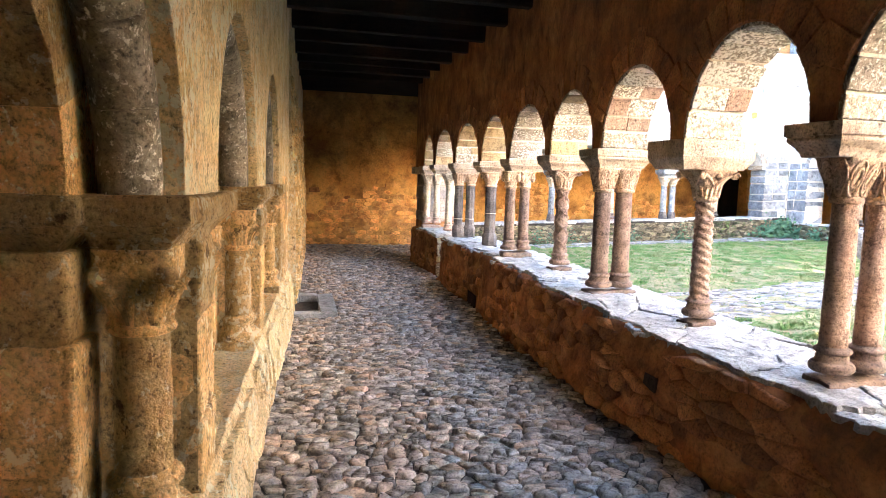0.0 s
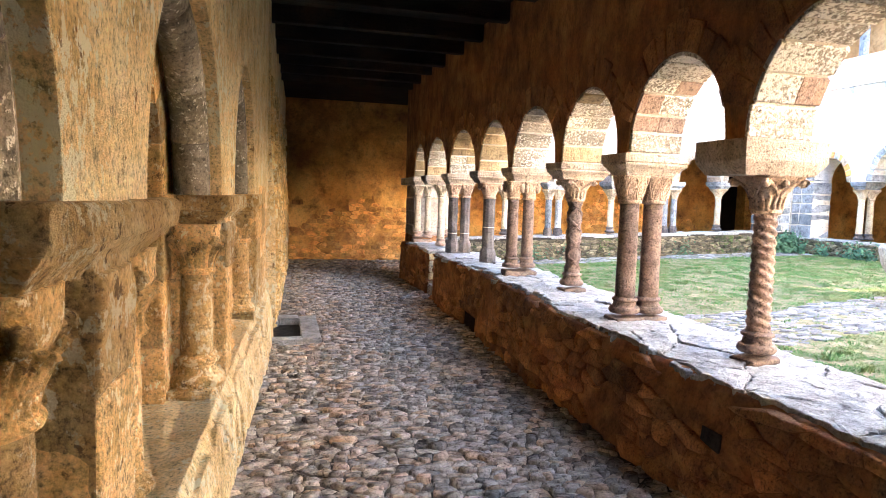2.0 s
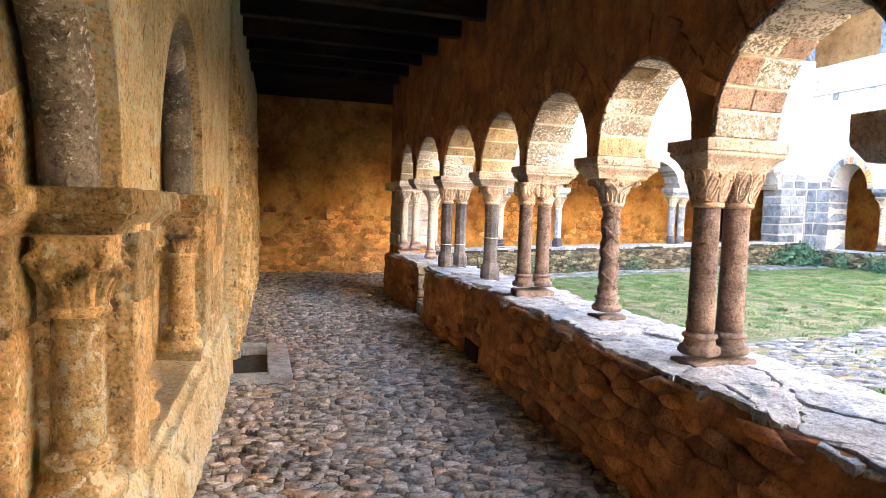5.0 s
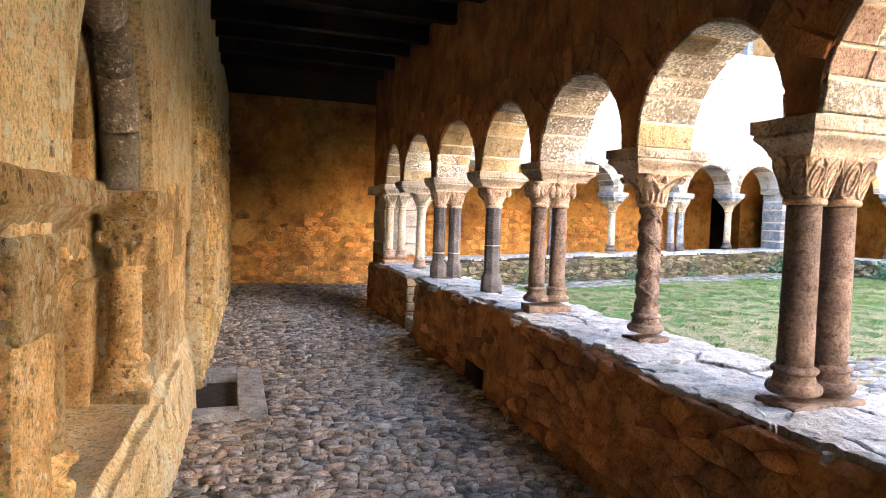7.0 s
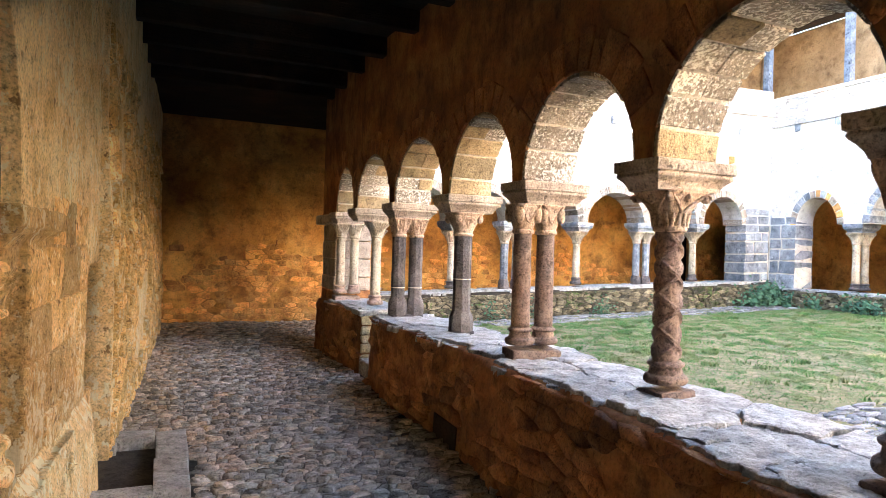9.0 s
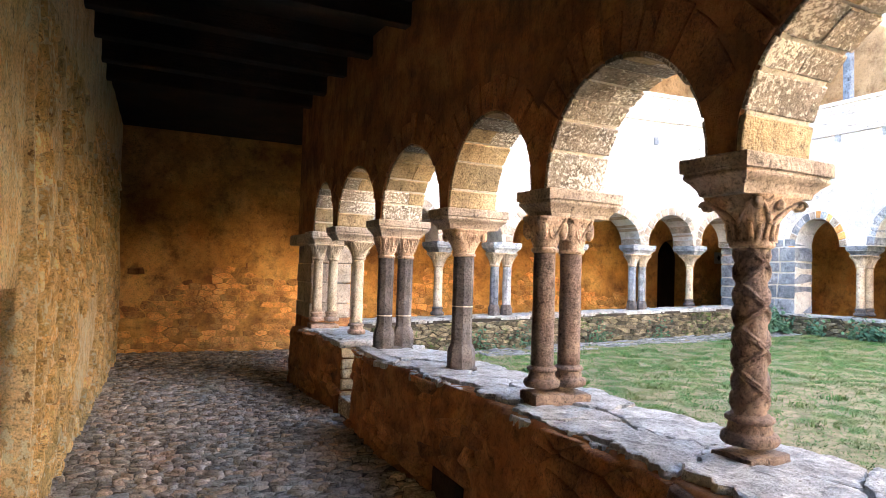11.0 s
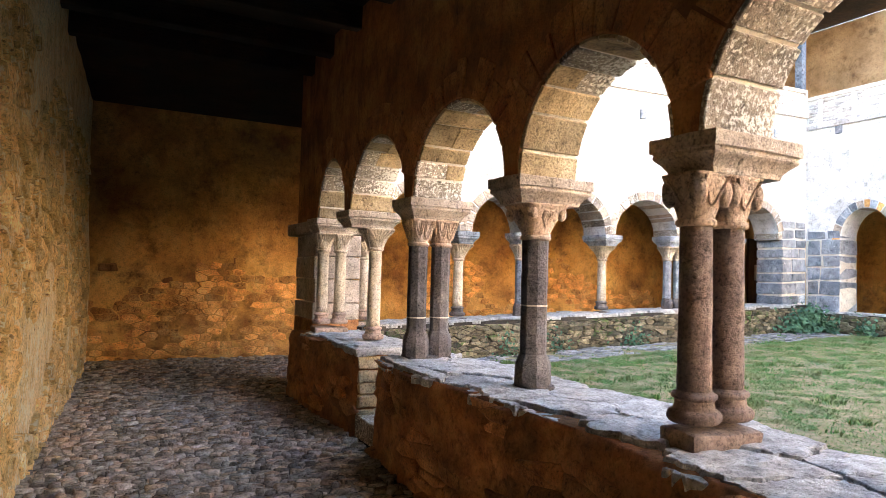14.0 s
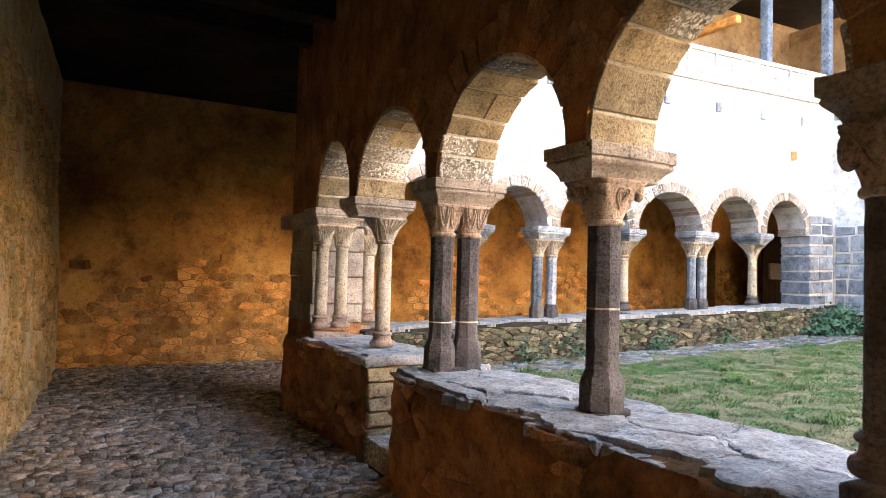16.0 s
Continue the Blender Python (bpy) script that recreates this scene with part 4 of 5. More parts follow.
column(10.0, "octagon", at_x(10.0, 3.105), DARK, "single black octagonal column with heart-carved capital", r=0.084, base_h=0.16, style="heart", lime=(0.42,), base_z=TOP + 0.015)
column(11.5, "octagon", at_x(11.5, 2.985, 3.20), DARK, "pair of dark octagonal columns beside the gap", r=0.078, style="scallop", lime=(0.16,), base_z=TOP + 0.02)
column(12.88, "round", at_x(12.88, 3.15), PALE, "single pale limestone column with palmette capital", r=0.07, base_z=TOP - 0.05, style="palm")
column(14.06, "round", at_x(14.06, 2.96, 3.175), PALE, "pair of pale columns against the corner pier", r=0.068, base_z=TOP + 0.02, style="palm")
column(14.50, "round", (0.0,), PALE, "single pale column on the courtyard side of the corner pier", r=0.072, x=3.66, base_z=TOP + 0.04, top=1.86, aba=(0.34, 0.5), name="corner_column", style="palm")
# imposts borrow the blue-grey quoin stone: skylight tint put into their colour
NM = (M_COLUMN_PALE, M_COLUMN_PALE, M_QUOIN, M_COLUMN_DARK)
for x, tw, k in zip(NCOLS, (0, 1, 0, 1, 0), ("round", "octagon", "round", "octagon", "round")):
    z = 0.68 + rise_n(x)
    column(14.43, k, (-0.12, 0.12) if tw else (0,), NM if not tw else (M_QUOIN, M_COLUMN_PALE, M_QUOIN, M_COLUMN_DARK), "weathered grey column of the far arcade", r=0.07, x=x, base_z=z, top=1.9 + rise_n(x), aba=(0.36, 0.56), group="far arcade columns", cap_h=0.22) if not tw else None
    if tw:
        o = column(14.43, k, (-0.12, 0.12), (M_QUOIN, M_COLUMN_PALE, M_QUOIN, M_COLUMN_DARK), "pair of grey columns of the far arcade", r=0.07, x=x, base_z=z, top=1.9 + rise_n(x), aba=(0.56, 0.40), group="far arcade columns", cap_h=0.22)
for y in (12.42, 10.42, 8.55, 6.65):
    column(y, "round", (-0.13, 0.13), NM, "pair of pale weathered columns of the east arcade", r=0.07, x=12.66, base_z=0.81, top=2.14, aba=(0.56, 0.40), group="east arcade columns", cap_h=0.22)

# ---- engaged columns of the west wall ----
def roll_arch(c, w, rise, r, spring, d, mat, parent):
    """The round moulding that an engaged column carries on over the arch, in short stones."""
    n = 9
    for k in range(n):
        a0, a1 = math.pi * k / n + 0.006, math.pi * (k + 1) / n - 0.006
        bm = bmesh.new()
        rings = []
        for i in range(5):
            a = a0 + (a1 - a0) * i / 4
            ring = []
            for j in range(12):
                b = 2 * math.pi * j / 12
                q = r * (0.985 if i in (0, 4) else 1) * math.cos(b)
                ring.append(bm.verts.new(west(c - (w + q) * math.cos(a), d + r * math.sin(b), spring + (rise + q) * math.sin(a))))
            rings.append(ring)
        for p, q in zip(rings, rings[1:]):
            for j in range(12):
                bm.faces.new((p[j], p[(j + 1) % 12], q[(j + 1) % 12], q[j]))
        bm.faces.new(rings[0])
        bm.faces.new(rings[-1][::-1])
        bmesh.ops.recalc_face_normals(bm, faces=bm.faces)
        part("roll_stone", bm, mat, parent, smooth=True)


for c, w, r in WB:
    roll_arch(c, w - 0.075, r - 0.075, 0.098, IMPOST, -0.15, M_GREY_ROLL, wall_w)


def leafy_capital(r, h, wide):
    """A block capital: tongues of leaf round the foot, scrolls under the corners, a plain square block above."""
    bm = bmesh.new()
    rows, segs = 16, 48
    def hw(t):
        return r + (wide - r) * interp([(0, 0.0), (0.3, 0.18), (0.52, 0.55), (0.66, 0.92), (1.0, 1.0)], t)
    def shape(a, i, z, rr):
        t = i / (rows - 1)
        k = 2 + 10 * max(0.0, t - 0.25) ** 1.1
        q = rr / (abs(math.cos(a)) ** k + abs(math.sin(a)) ** k) ** (1 / k)
        return q - 0.010 * math.sin(math.pi * min(1, t / 0.6)) * (0.5 + 0.5 * math.cos(8 * a))
    lathe(bm, [(h * i / (rows - 1), hw(i / (rows - 1))) for i in range(rows)], segs, shape)
    for j in range(8):
        ang = math.pi / 4 * (j + 1)
        corner = j % 2 == 0
        out, up = Vector((math.cos(ang), math.sin(ang), 0)), Vector((0, 0, 1))
        tip, high = (wide * 1.20, 0.56) if corner else (r * 1.28, 0.42)
        pts = [out * (r * 0.98 + (tip - r * 0.98) * t ** 2.2) + up * (h * high * t) for t in (0.02, 0.25, 0.5, 0.75, 1.0)]
        side = Vector((-math.sin(ang), math.cos(ang), 0))
        for sg in (-1.1, -0.4, 0.4, 1.1):
            tube(bm, [p + side * sg * h * 0.055 * (1 + 0.5 * i) - out * abs(sg) * 0.006 for i, p in enumerate(pts)], h * 0.042, -0.3)
        if corner:
            volute(bm, tuple(out * wide * 1.16 + up * h * 0.64), h * 0.135, ang)
            boss(bm, out * wide * 1.14 + up * h * 0.64, h * 0.09)
        else:
            volute(bm, tuple(pts[-1] + up * h * 0.02), h * 0.075, ang)
    return bm


def engaged(s, label, foot=0.15):
    o = thing("engaged_column", pose(*west(s, -0.125, LEDGE - 0.02), 0, 0, -2.46), label, "column", "engaged columns")
    r = 0.092
    bm = base_bm(r, 0.24, foot)
    rough_up(bm, 0.014, 7, s)
    rough_up(bm, 0.006, 24, s)
    part("base", bm, M_WEST_STONE, o, "golden stone base, eroded and greened", smooth=True)
    bm = bmesh.new()
    box(bm, -foot, foot * 0.9, -foot, foot, -0.03, 0.06, jit=0.012, bev=0.02)
    part("plinth", bm, M_WEST_STONE, o)
    bm = shaft_bm("round", r, 0.49)
    rough_up(bm, 0.006, 12, s)
    part("shaft", bm, M_WEST_STONE, o, smooth=True).location = (0, 0, 0.23)
    bm = bmesh.new()
    lathe(bm, [(-0.02, r), (-0.012, r * 1.14), (0.0, r * 1.2), (0.012, r * 1.14), (0.02, r)], 28)
    rough_up(bm, 0.003, 20, s)
    part("astragal", bm, M_WEST_STONE, o, smooth=True).location = (0, 0, 0.72)
    bm = leafy_capital(r, 0.25, 0.122)
    rough_up(bm, 0.005, 15, s)
    part("capital", bm, M_WEST_STONE, o, smooth=True).location = (0, 0, 0.73)


for c, w, r in WB:
    engaged(c + w - 0.07, "golden stone engaged column with volute capital on the ledge")
    engaged(c - w + 0.07, "golden stone engaged column with volute capital on the ledge", 0.112)


def impost_bm(lx, ly, h):
    """An impost: upright band, a groove, then a hollow underside, with chipped edges."""
    bm = bmesh.new()
    prof = [(0.0, 0.085), (0.10, 0.075), (0.22, 0.058), (0.33, 0.045), (0.36, 0.030), (0.46, 0.022), (0.50, 0.002), (0.54, 0.0), (0.76, 0.0), (0.95, 0.002), (1.0, 0.012)]
    rings = []
    nx, ny = max(3, round(lx / 0.035)), max(3, round(ly / 0.035))
    for z, inset in prof:
        x0, x1, y0, y1 = -lx / 2 + inset, lx / 2 - inset, -ly / 2 + inset, ly / 2 - inset
        ring = [(x0 + (x1 - x0) * i / nx, y0) for i in range(nx)] + [(x1, y0 + (y1 - y0) * i / ny) for i in range(ny)]
        ring += [(x1 - (x1 - x0) * i / nx, y1) for i in range(nx)] + [(x0, y1 - (y1 - y0) * i / ny) for i in range(ny)]
        rings.append([bm.verts.new((x, y, z * h)) for x, y in ring])
    n = len(rings[0])
    for p, q in zip(rings, rings[1:]):
        for k in range(n):
            bm.faces.new((p[k], p[(k + 1) % n], q[(k + 1) % n], q[k]))
    bm.faces.new(rings[0][::-1])
    bm.faces.new(rings[-1])
    rough_up(bm, 0.008, 9, lx * 7 + ly)
    rough_up(bm, 0.005, 27, lx + ly * 3)
    return bm


def impost(s0, s1, d0, d1):
    o = part("impost", impost_bm(abs(d1 - d0), s1 - s0, 0.17), M_WEST_STONE)
    turn = -2.46 + math.degrees(math.atan2(interp(WEST_BACK, s0) - interp(WEST_BACK, s1), s1 - s0))
    o.matrix_world = pose(*west((s0 + s1) / 2, (d0 + d1) / 2, IMPOST - 0.165), 0, 0, turn)
    return tagged(o, "projecting moulded impost block of golden stone", "impost", "wall imposts", "structure")


for s0, s1 in ((-0.1, 0.80), (2.22, 3.36), (4.88, 5.94), (7.12, 7.98)):
    impost(s0, s1, -0.30, 0.06)
for c, w, r in WB:
    for s0, s1 in ((c - w - 0.06, c - w + 0.31), (c + w - 0.31, c + w + 0.06)):
        impost(s0, s1, -0.66, -0.235)


# ashlar courses on the piers between ledge and imposts, and beyond the last one
def ashlar(s0, s1, d0, d1, z0, z1, seed, rows, split):
    rnd = random.Random(seed)
    zs = sorted([z0] + [z0 + (z1 - z0) * (i + rnd.uniform(-0.15, 0.15)) / rows for i in range(1, rows)] + [z1])
    for j, (a, b) in enumerate(zip(zs, zs[1:])):
        cuts = [s0] + ([s0 + (s1 - s0) * (k + rnd.uniform(-0.25, 0.25)) / split for k in range(1, split)] if split > 1 else []) + [s1]
        for p, q in zip(cuts, cuts[1:]):
            bm = bmesh.new()
            o = Vector(west((p + q) / 2, d1, (a + b) / 2))
            box(bm, p + 0.004, q - 0.004, d0, d1 + rnd.uniform(-0.004, 0.01), a + 0.004, b - 0.004, jit=0.005, fn=lambda v: Vector(west(v.x, v.y, v.z)) - o, bev=0.016)
            bmesh.ops.subdivide_edges(bm, edges=[e for e in bm.edges if e.calc_length() > 0.1], cuts=5, use_grid_fill=True)
            rough_up(bm, 0.010, 11, p + a)
            rough_up(bm, 0.005, 31, p - a)
            part("ashlar_block", bm, M_WEST_STONE, wall_w).location = o


ashlar(2.648, 2.972, -0.20, 0.012, 0.36, 1.34, 1, 3, 1)
ashlar(5.188, 5.522, -0.20, 0.012, 0.36, 1.34, 2, 3, 1)
ashlar(7.488, 9.048, -0.20, 0.012, 0.30, 1.34, 3, 4, 4)
ashlar(8.0, 9.048, -0.10, 0.008, 1.345, 1.60, 4, 1, 3)
ashlar(9.055, 9.615, -0.30, -0.10, -0.1, 1.21, 5, 5, 1)
for c, w, r in WB:
    ashlar(c + w - 0.28, c + w - 0.02, -0.601, -0.27, 0.36, 1.34, 7 + int(c), 3, 1)
    ashlar(c - w + 0.02, c - w + 0.28, -0.601, -0.27, 0.36, 1.34, 27 + int(c), 3, 1)

# wooden lattice door inside the middle recess
lattice = thing("lattice_door", pose(*west(4.09, -0.76, LEDGE), 0, 0, -2.46), "brown wooden lattice door inside the recess", "door")
for y in (-0.60, -0.3, 0.0, 0.3, 0.60):
    bm = bmesh.new()
    box(bm, -0.015, 0.025, y - 0.03, y + 0.03, 0.0, 1.45, bev=0.005)
    part("stile", bm, M_TIMBER, lattice)
for z in (0.04, 0.38, 0.72, 1.06, 1.40):
    bm = bmesh.new()
    box(bm, -0.02, 0.018, -0.63, 0.63, z - 0.03, z + 0.03, bev=0.005)
    part("rail", bm, M_TIMBER, lattice)


# ---- materials of the court ----
M_DRY = stone_mat("mossy_dry_stone", (0.06, 0.05, 0.03), (0.14, 0.115, 0.072), (0.25, 0.205, 0.135), patch=(0.07, 0.10, 0.03), patch_at=(0.54, 0.62), vary=0.55, mott=8)
M_POST = stone_mat("weathered_grey_post", (0.06, 0.075, 0.10), (0.10, 0.125, 0.165), (0.17, 0.19, 0.23), vary=0.05, grain=30)
M_BRICK = stone_mat("whitewashed_brick", (0.42, 0.36, 0.32), (0.58, 0.53, 0.49), (0.68, 0.65, 0.61), vary=0.3)
M_PATH = stone_mat("court_setts", (0.10, 0.10, 0.10), (0.19, 0.185, 0.185), (0.28, 0.275, 0.275), vary=0.4)
M_DOOR = plaster_mat("brown_door_wood", ((0.035, 0.018, 0.010), (0.055, 0.028, 0.015), (0.075, 0.04, 0.02)), (0.02, 0.012, 0.008), streak=(4, 4, 0.5))
M_NOTICE = stone_mat("pale_board", (0.42, 0.36, 0.27), (0.50, 0.43, 0.33), (0.55, 0.48, 0.38), vary=0.0)


def leaf_mat(name, a, b, c):
    def build(n, l, bsdf, pos):
        isl = n.new("ShaderNodeNewGeometry").outputs["Random Per Island"]
        col = ramp(n, l, isl, (0.0, a), (0.55, b), (1.0, c))
        big = tex(n, l, pos, 2.6, 5)
        col = mix(n, l, ramp(n, l, big, (0.44, (0,) * 3), (0.60, (0.9,) * 3)), col, c)
        l.new(col, bsdf.inputs["Base Color"])
        bsdf.inputs["Roughness"].default_value = 0.7
    return shade(name, build)


M_GRASS = leaf_mat("grass_blades", (0.025, 0.09, 0.016), (0.065, 0.195, 0.032), (0.16, 0.18, 0.065))
M_IVY = leaf_mat("ivy_leaves", (0.02, 0.07, 0.035), (0.04, 0.11, 0.055), (0.07, 0.15, 0.07))


def slab(name, poly, at, mat, parent, thick, seed, rough=0.012, gap=0.006):
    """A worn flagstone with a broken outline over a cell."""
    rnd = random.Random(seed)
    cx = sum(p[0] for p in poly) / len(poly)
    cy = sum(p[1] for p in poly) / len(poly)
    edge = []
    for p, q in zip(poly, poly[1:] + poly[:1]):
        n = max(1, round(math.hypot(q[0] - p[0], q[1] - p[1]) / 0.035))
        for i in range(n):
            t = i / n
            edge.append((p[0] + (q[0] - p[0]) * t, p[1] + (q[1] - p[1]) * t))
    size = sum(math.hypot(p[0] - cx, p[1] - cy) for p in edge) / len(edge)
    k = 1 - gap / size
    wob = [1 + rnd.uniform(-1, 1) * rough / size * 1.6 for _ in edge]
    vs, fs, n = [], [], len(edge)
    tu, tv = rnd.uniform(-0.02, 0.02), rnd.uniform(-0.02, 0.02)
    levels = ((1.0, -0.012), (1.0, thick * 0.5), (0.975, thick * 0.9), (0.91, thick), (0.79, thick), (0.64, thick), (0.47, thick), (0.29, thick), (0.12, thick))
    for f, z in levels:
        for p, w in zip(edge, wob):
            u, v = (p[0] - cx) * k * f * (w if f > 0.9 else 1), (p[1] - cy) * k * f * (w if f > 0.9 else 1)
            h = z + (u * tu + v * tv if z > 0 else 0) + (rough * (0.9 * noise.noise(Vector((cx + u, cy + v, seed)) * 7) + 0.55 * noise.noise(Vector((cx + u, cy + v, seed)) * 19)) if z > 0 else 0)
            vs.append((cx + u, cy + v, h))
    vs.append((cx, cy, thick))
    for r in range(len(levels) - 1):
        for i in range(n):
            a, b = r * n + i, r * n + (i + 1) % n
            fs.append((a, b, b + n, a + n))
    top = len(levels) - 1
    for i in range(n):
        fs.append((top * n + i, top * n + (i + 1) % n, (top + 1) * n))
    pts = [Vector(at(*p)) for p in vs]
    o = pts[-1].copy()
    me = bpy.data.meshes.new(name)
    me.from_pydata([tuple(p - o) for p in pts], [], fs)
    me.materials.append(mat)
    ob = new(name, me)
    ob.parent, ob.location = parent, o
    return ob


# ---- parapet top and face ----
HOLLOWS = ((6.35, 2.95, 0.24), (7.95, 2.85, 0.20), (9.35, 2.80, 0.16))
for y0, y1, sd in ((-0.5, GAP0, 11), (GAP1, 14.4, 12)):
    for i, poly in enumerate(voronoi(y1 - y0, 1.0, 0.52, 0.42, 0.44, sd)):
        cu = y0 + sum(p[0] for p in poly) / len(poly)
        cv = sum(p[1] for p in poly) / len(poly)
        def on_top(u, v, w, y0=y0):
            y = y0 + u
            a, b = face_x(y) + 0.03 + 0.03 * noise.noise(Vector((y * 2.7, 3, 3))) + 0.035 * noise.noise(Vector((y * 15, 1, 3))), ax(y) + 0.43
            return (a + (b - a) * v, y, TOP - 0.045 + w)
        p = on_top(cu - y0, cv, 0)
        if any(math.hypot(p[1] - hy, p[0] - hx) < hr for hy, hx, hr in HOLLOWS):
            slab("flagstone", poly, on_top, M_SLAB, parapet, 0.026, 100 + i, rough=0.012, gap=0.002)
            continue
        slab("flagstone", poly, on_top, M_SLAB, parapet, 0.034 + 0.005 * ((i * 7) % 4), 100 + i, rough=0.013, gap=0.002)


# broken lower course that shows as a ragged lip along the inner edge
lip = random.Random(58)
for y0, y1, sd in ((0.2, GAP0, 13), (GAP1, 14.4, 14)):
    for i, poly in enumerate(voronoi(y1 - y0, 0.30, 0.27, 0.30, 0.34, sd)):
        if lip.random() < 0.35:
            continue
        jut, low = lip.uniform(-0.045, 0.018), lip.uniform(0.055, 0.085)
        def on_lip(u, v, w, y0=y0, jut=jut, low=low):
            y = y0 + u
            return (face_x(y) - jut + v, y, TOP - low + w)
        slab("lip_stone", poly, on_lip, M_SLAB, parapet, 0.045, 500 + i, rough=0.015, gap=0.003)


def on_face(u, v, w):
    return (face_at(u, v) - w, u, v)


polys = []
for poly in voronoi(14.0, 0.86, 0.25, 0.075, 0.50, 21, drop=0.22):
    poly = [(p[0] + 0.2, p[1] - 0.30) for p in poly]
    y = sum(p[0] for p in poly) / len(poly)
    z = sum(p[1] for p in poly) / len(poly)
    if GAP0 - 0.08 < y < GAP1 + 0.08 or (8.9 < y < 9.6 and z < 0.05) or (3.7 < y < 4.05 and 0.18 < z < 0.4) or z < floor_z(y) - 0.02:
        continue
    if noise.noise(Vector((y * 1.1, z * 2.2, 3))) > (0.25 if 3.5 < y < 8.2 else 0.0) - 0.4 * max(0, z - 0.25):
        continue
    polys.append(poly)
stones("rubble_stone", polys, on_face, M_PARAPET, parapet, 0.003, 0.020, 0.03, lambda u, v: 2.0 < u, 0.45, 0.9, seed=5, smooth=True, crown=0.72, label="rubble of the low wall, dark reddish brown")
# drain and niche: thin dark plates on the face, coloured as the shade inside
bm = bmesh.new()
box(bm, -0.02, 0.012, 8.97, 9.5, floor_z(9.2) - 0.02, -0.03, fn=lambda p: Vector((on_face(p.y, p.z, 0.0)[0] - 0.006 + p.x * 0.3, p.y, p.z)))
part("drain_mouth", bm, M_TIMBER, parapet, "dark plate painted as the shade in a drain hole at the foot of the parapet")
# small flat plate; its dark colour is the shade of a square niche
bm = bmesh.new()
box(bm, -0.02, 0.012, 3.80, 3.97, 0.25, 0.34, jit=0.012, fn=lambda p: Vector((on_face(p.y, p.z, 0.0)[0] - 0.006 + p.x * 0.3, p.y, p.z)))
part("niche", bm, M_EARTH, parapet, "small dark square plate painted as the shade in a parapet niche")

# ---- far wall rubble ----
polys = []
for poly in voronoi(15.0, 2.6, 0.24, 0.115, 0.26, 31, drop=0.10):
    poly = [(p[0] + 0.35, p[1] - 0.28) for p in poly]
    x = sum(p[0] for p in poly) / len(poly)
    z = sum(p[1] for p in poly) / len(poly)
    n = noise.noise(Vector((x * 0.8, z * 1.1, 9)))
    low = 1.0 + 0.5 * n if x < 2.0 else 1.45 + 0.5 * n
    if x > 4.5:
        low = 1.0 + 1.6 * n
    if x > 7:
        low = 1.3 + 1.8 * n
    if z < low and noise.noise(Vector((x * 2.3, z * 2.3, 2))) < 0.33 and not (13.3 < x < 14.6 and z < 2.7):
        polys.append(poly)
stones("wall_stone", polys, lambda u, v, w: (u, FAR_Y - w, v), M_OCHRE_STONE, far, 0.008, 0.017, 0.02, lambda u, v: u < 4.2, 0.1, 0.7, seed=6, smooth=False, crown=0.88, label="exposed ochre rubble of the end wall")
# shallow brown blocks on the face, coloured as the shade in putlog holes
for x, z, a, b in ((0.72, 1.28, 0.13, 0.065), (2.72, 1.38, 0.025, 0.10), (1.62, 1.08, 0.09, 0.05)):
    bm = bmesh.new()
    box(bm, x - a, x + a, FAR_Y - 0.008, FAR_Y + 0.02, z - b, z + b, jit=0.03, bev=0.012)
    part("putlog_hole", bm, M_BROWN, far)

# ---- west wall rubble, plinth and ashlar ----
polys = []
for poly in voronoi(8.2, 3.3, 0.24, 0.12, 0.44, 41, drop=0.12):
    poly = [(p[0] + 9.66, p[1] - 0.28) for p in poly]
    s = sum(p[0] for p in poly) / len(poly)
    z = sum(p[1] for p in poly) / len(poly)
    if noise.noise(Vector((s * 0.8, z * 0.9, 4))) < 0.26:
        polys.append(poly)
stones("wall_stone", polys, lambda u, v, w: west(u, bulge(v) + w, v), M_WEST_RUBBLE, wall_w, 0.011, 0.030, 0.03, lambda u, v: v < 2.2, 0.1, 0.7, seed=7, smooth=False, crown=0.88, label="rubble of the limewashed wall")
bm = bmesh.new()
for s0, s1 in ((-1.0, 9.04),):
    n = 160
    rows = []
    for i in range(n + 1):
        s = s0 + (s1 - s0) * i / n
        q = noise.noise(Vector((s * 3, 1, 1)))
        rows.append([bm.verts.new(west(s, d, z)) for d, z in ((0.12 + 0.03 * q, -0.3), (0.105 + 0.03 * q, 0.0), (0.06 + 0.02 * q, LEDGE - 0.10 + 0.03 * q), (0.010, LEDGE - 0.005 + 0.02 * q), (-0.05, LEDGE - 0.012 + 0.014 * q), (-0.14, LEDGE - 0.02 + 0.02 * noise.noise(Vector((s * 5, 4, 1)))), (-0.26, LEDGE - 0.015 + 0.02 * noise.noise(Vector((s * 5, 6, 1)))), (-0.40, LEDGE - 0.015 + 0.02 * noise.noise(Vector((s * 5, 8, 1)))), (-0.62, LEDGE - 0.01))])
    for a, b in zip(rows, rows[1:]):
        for k in range(len(a) - 1):
            bm.faces.new((a[k], b[k], b[k + 1], a[k + 1]))
    bm.faces.new(rows[0])
    bm.faces.new(rows[-1][::-1])
bmesh.ops.recalc_face_normals(bm, faces=bm.faces)
rough_up(bm, 0.008, 14, 3)
part("rough_plinth", bm, M_WEST, wall_w)
polys = []
for poly in voronoi(9.4, 0.62, 0.24, 0.15, 0.40, 43):
    poly = [(p[0] - 1.0, p[1] - 0.28) for p in poly]
    polys.append(poly)
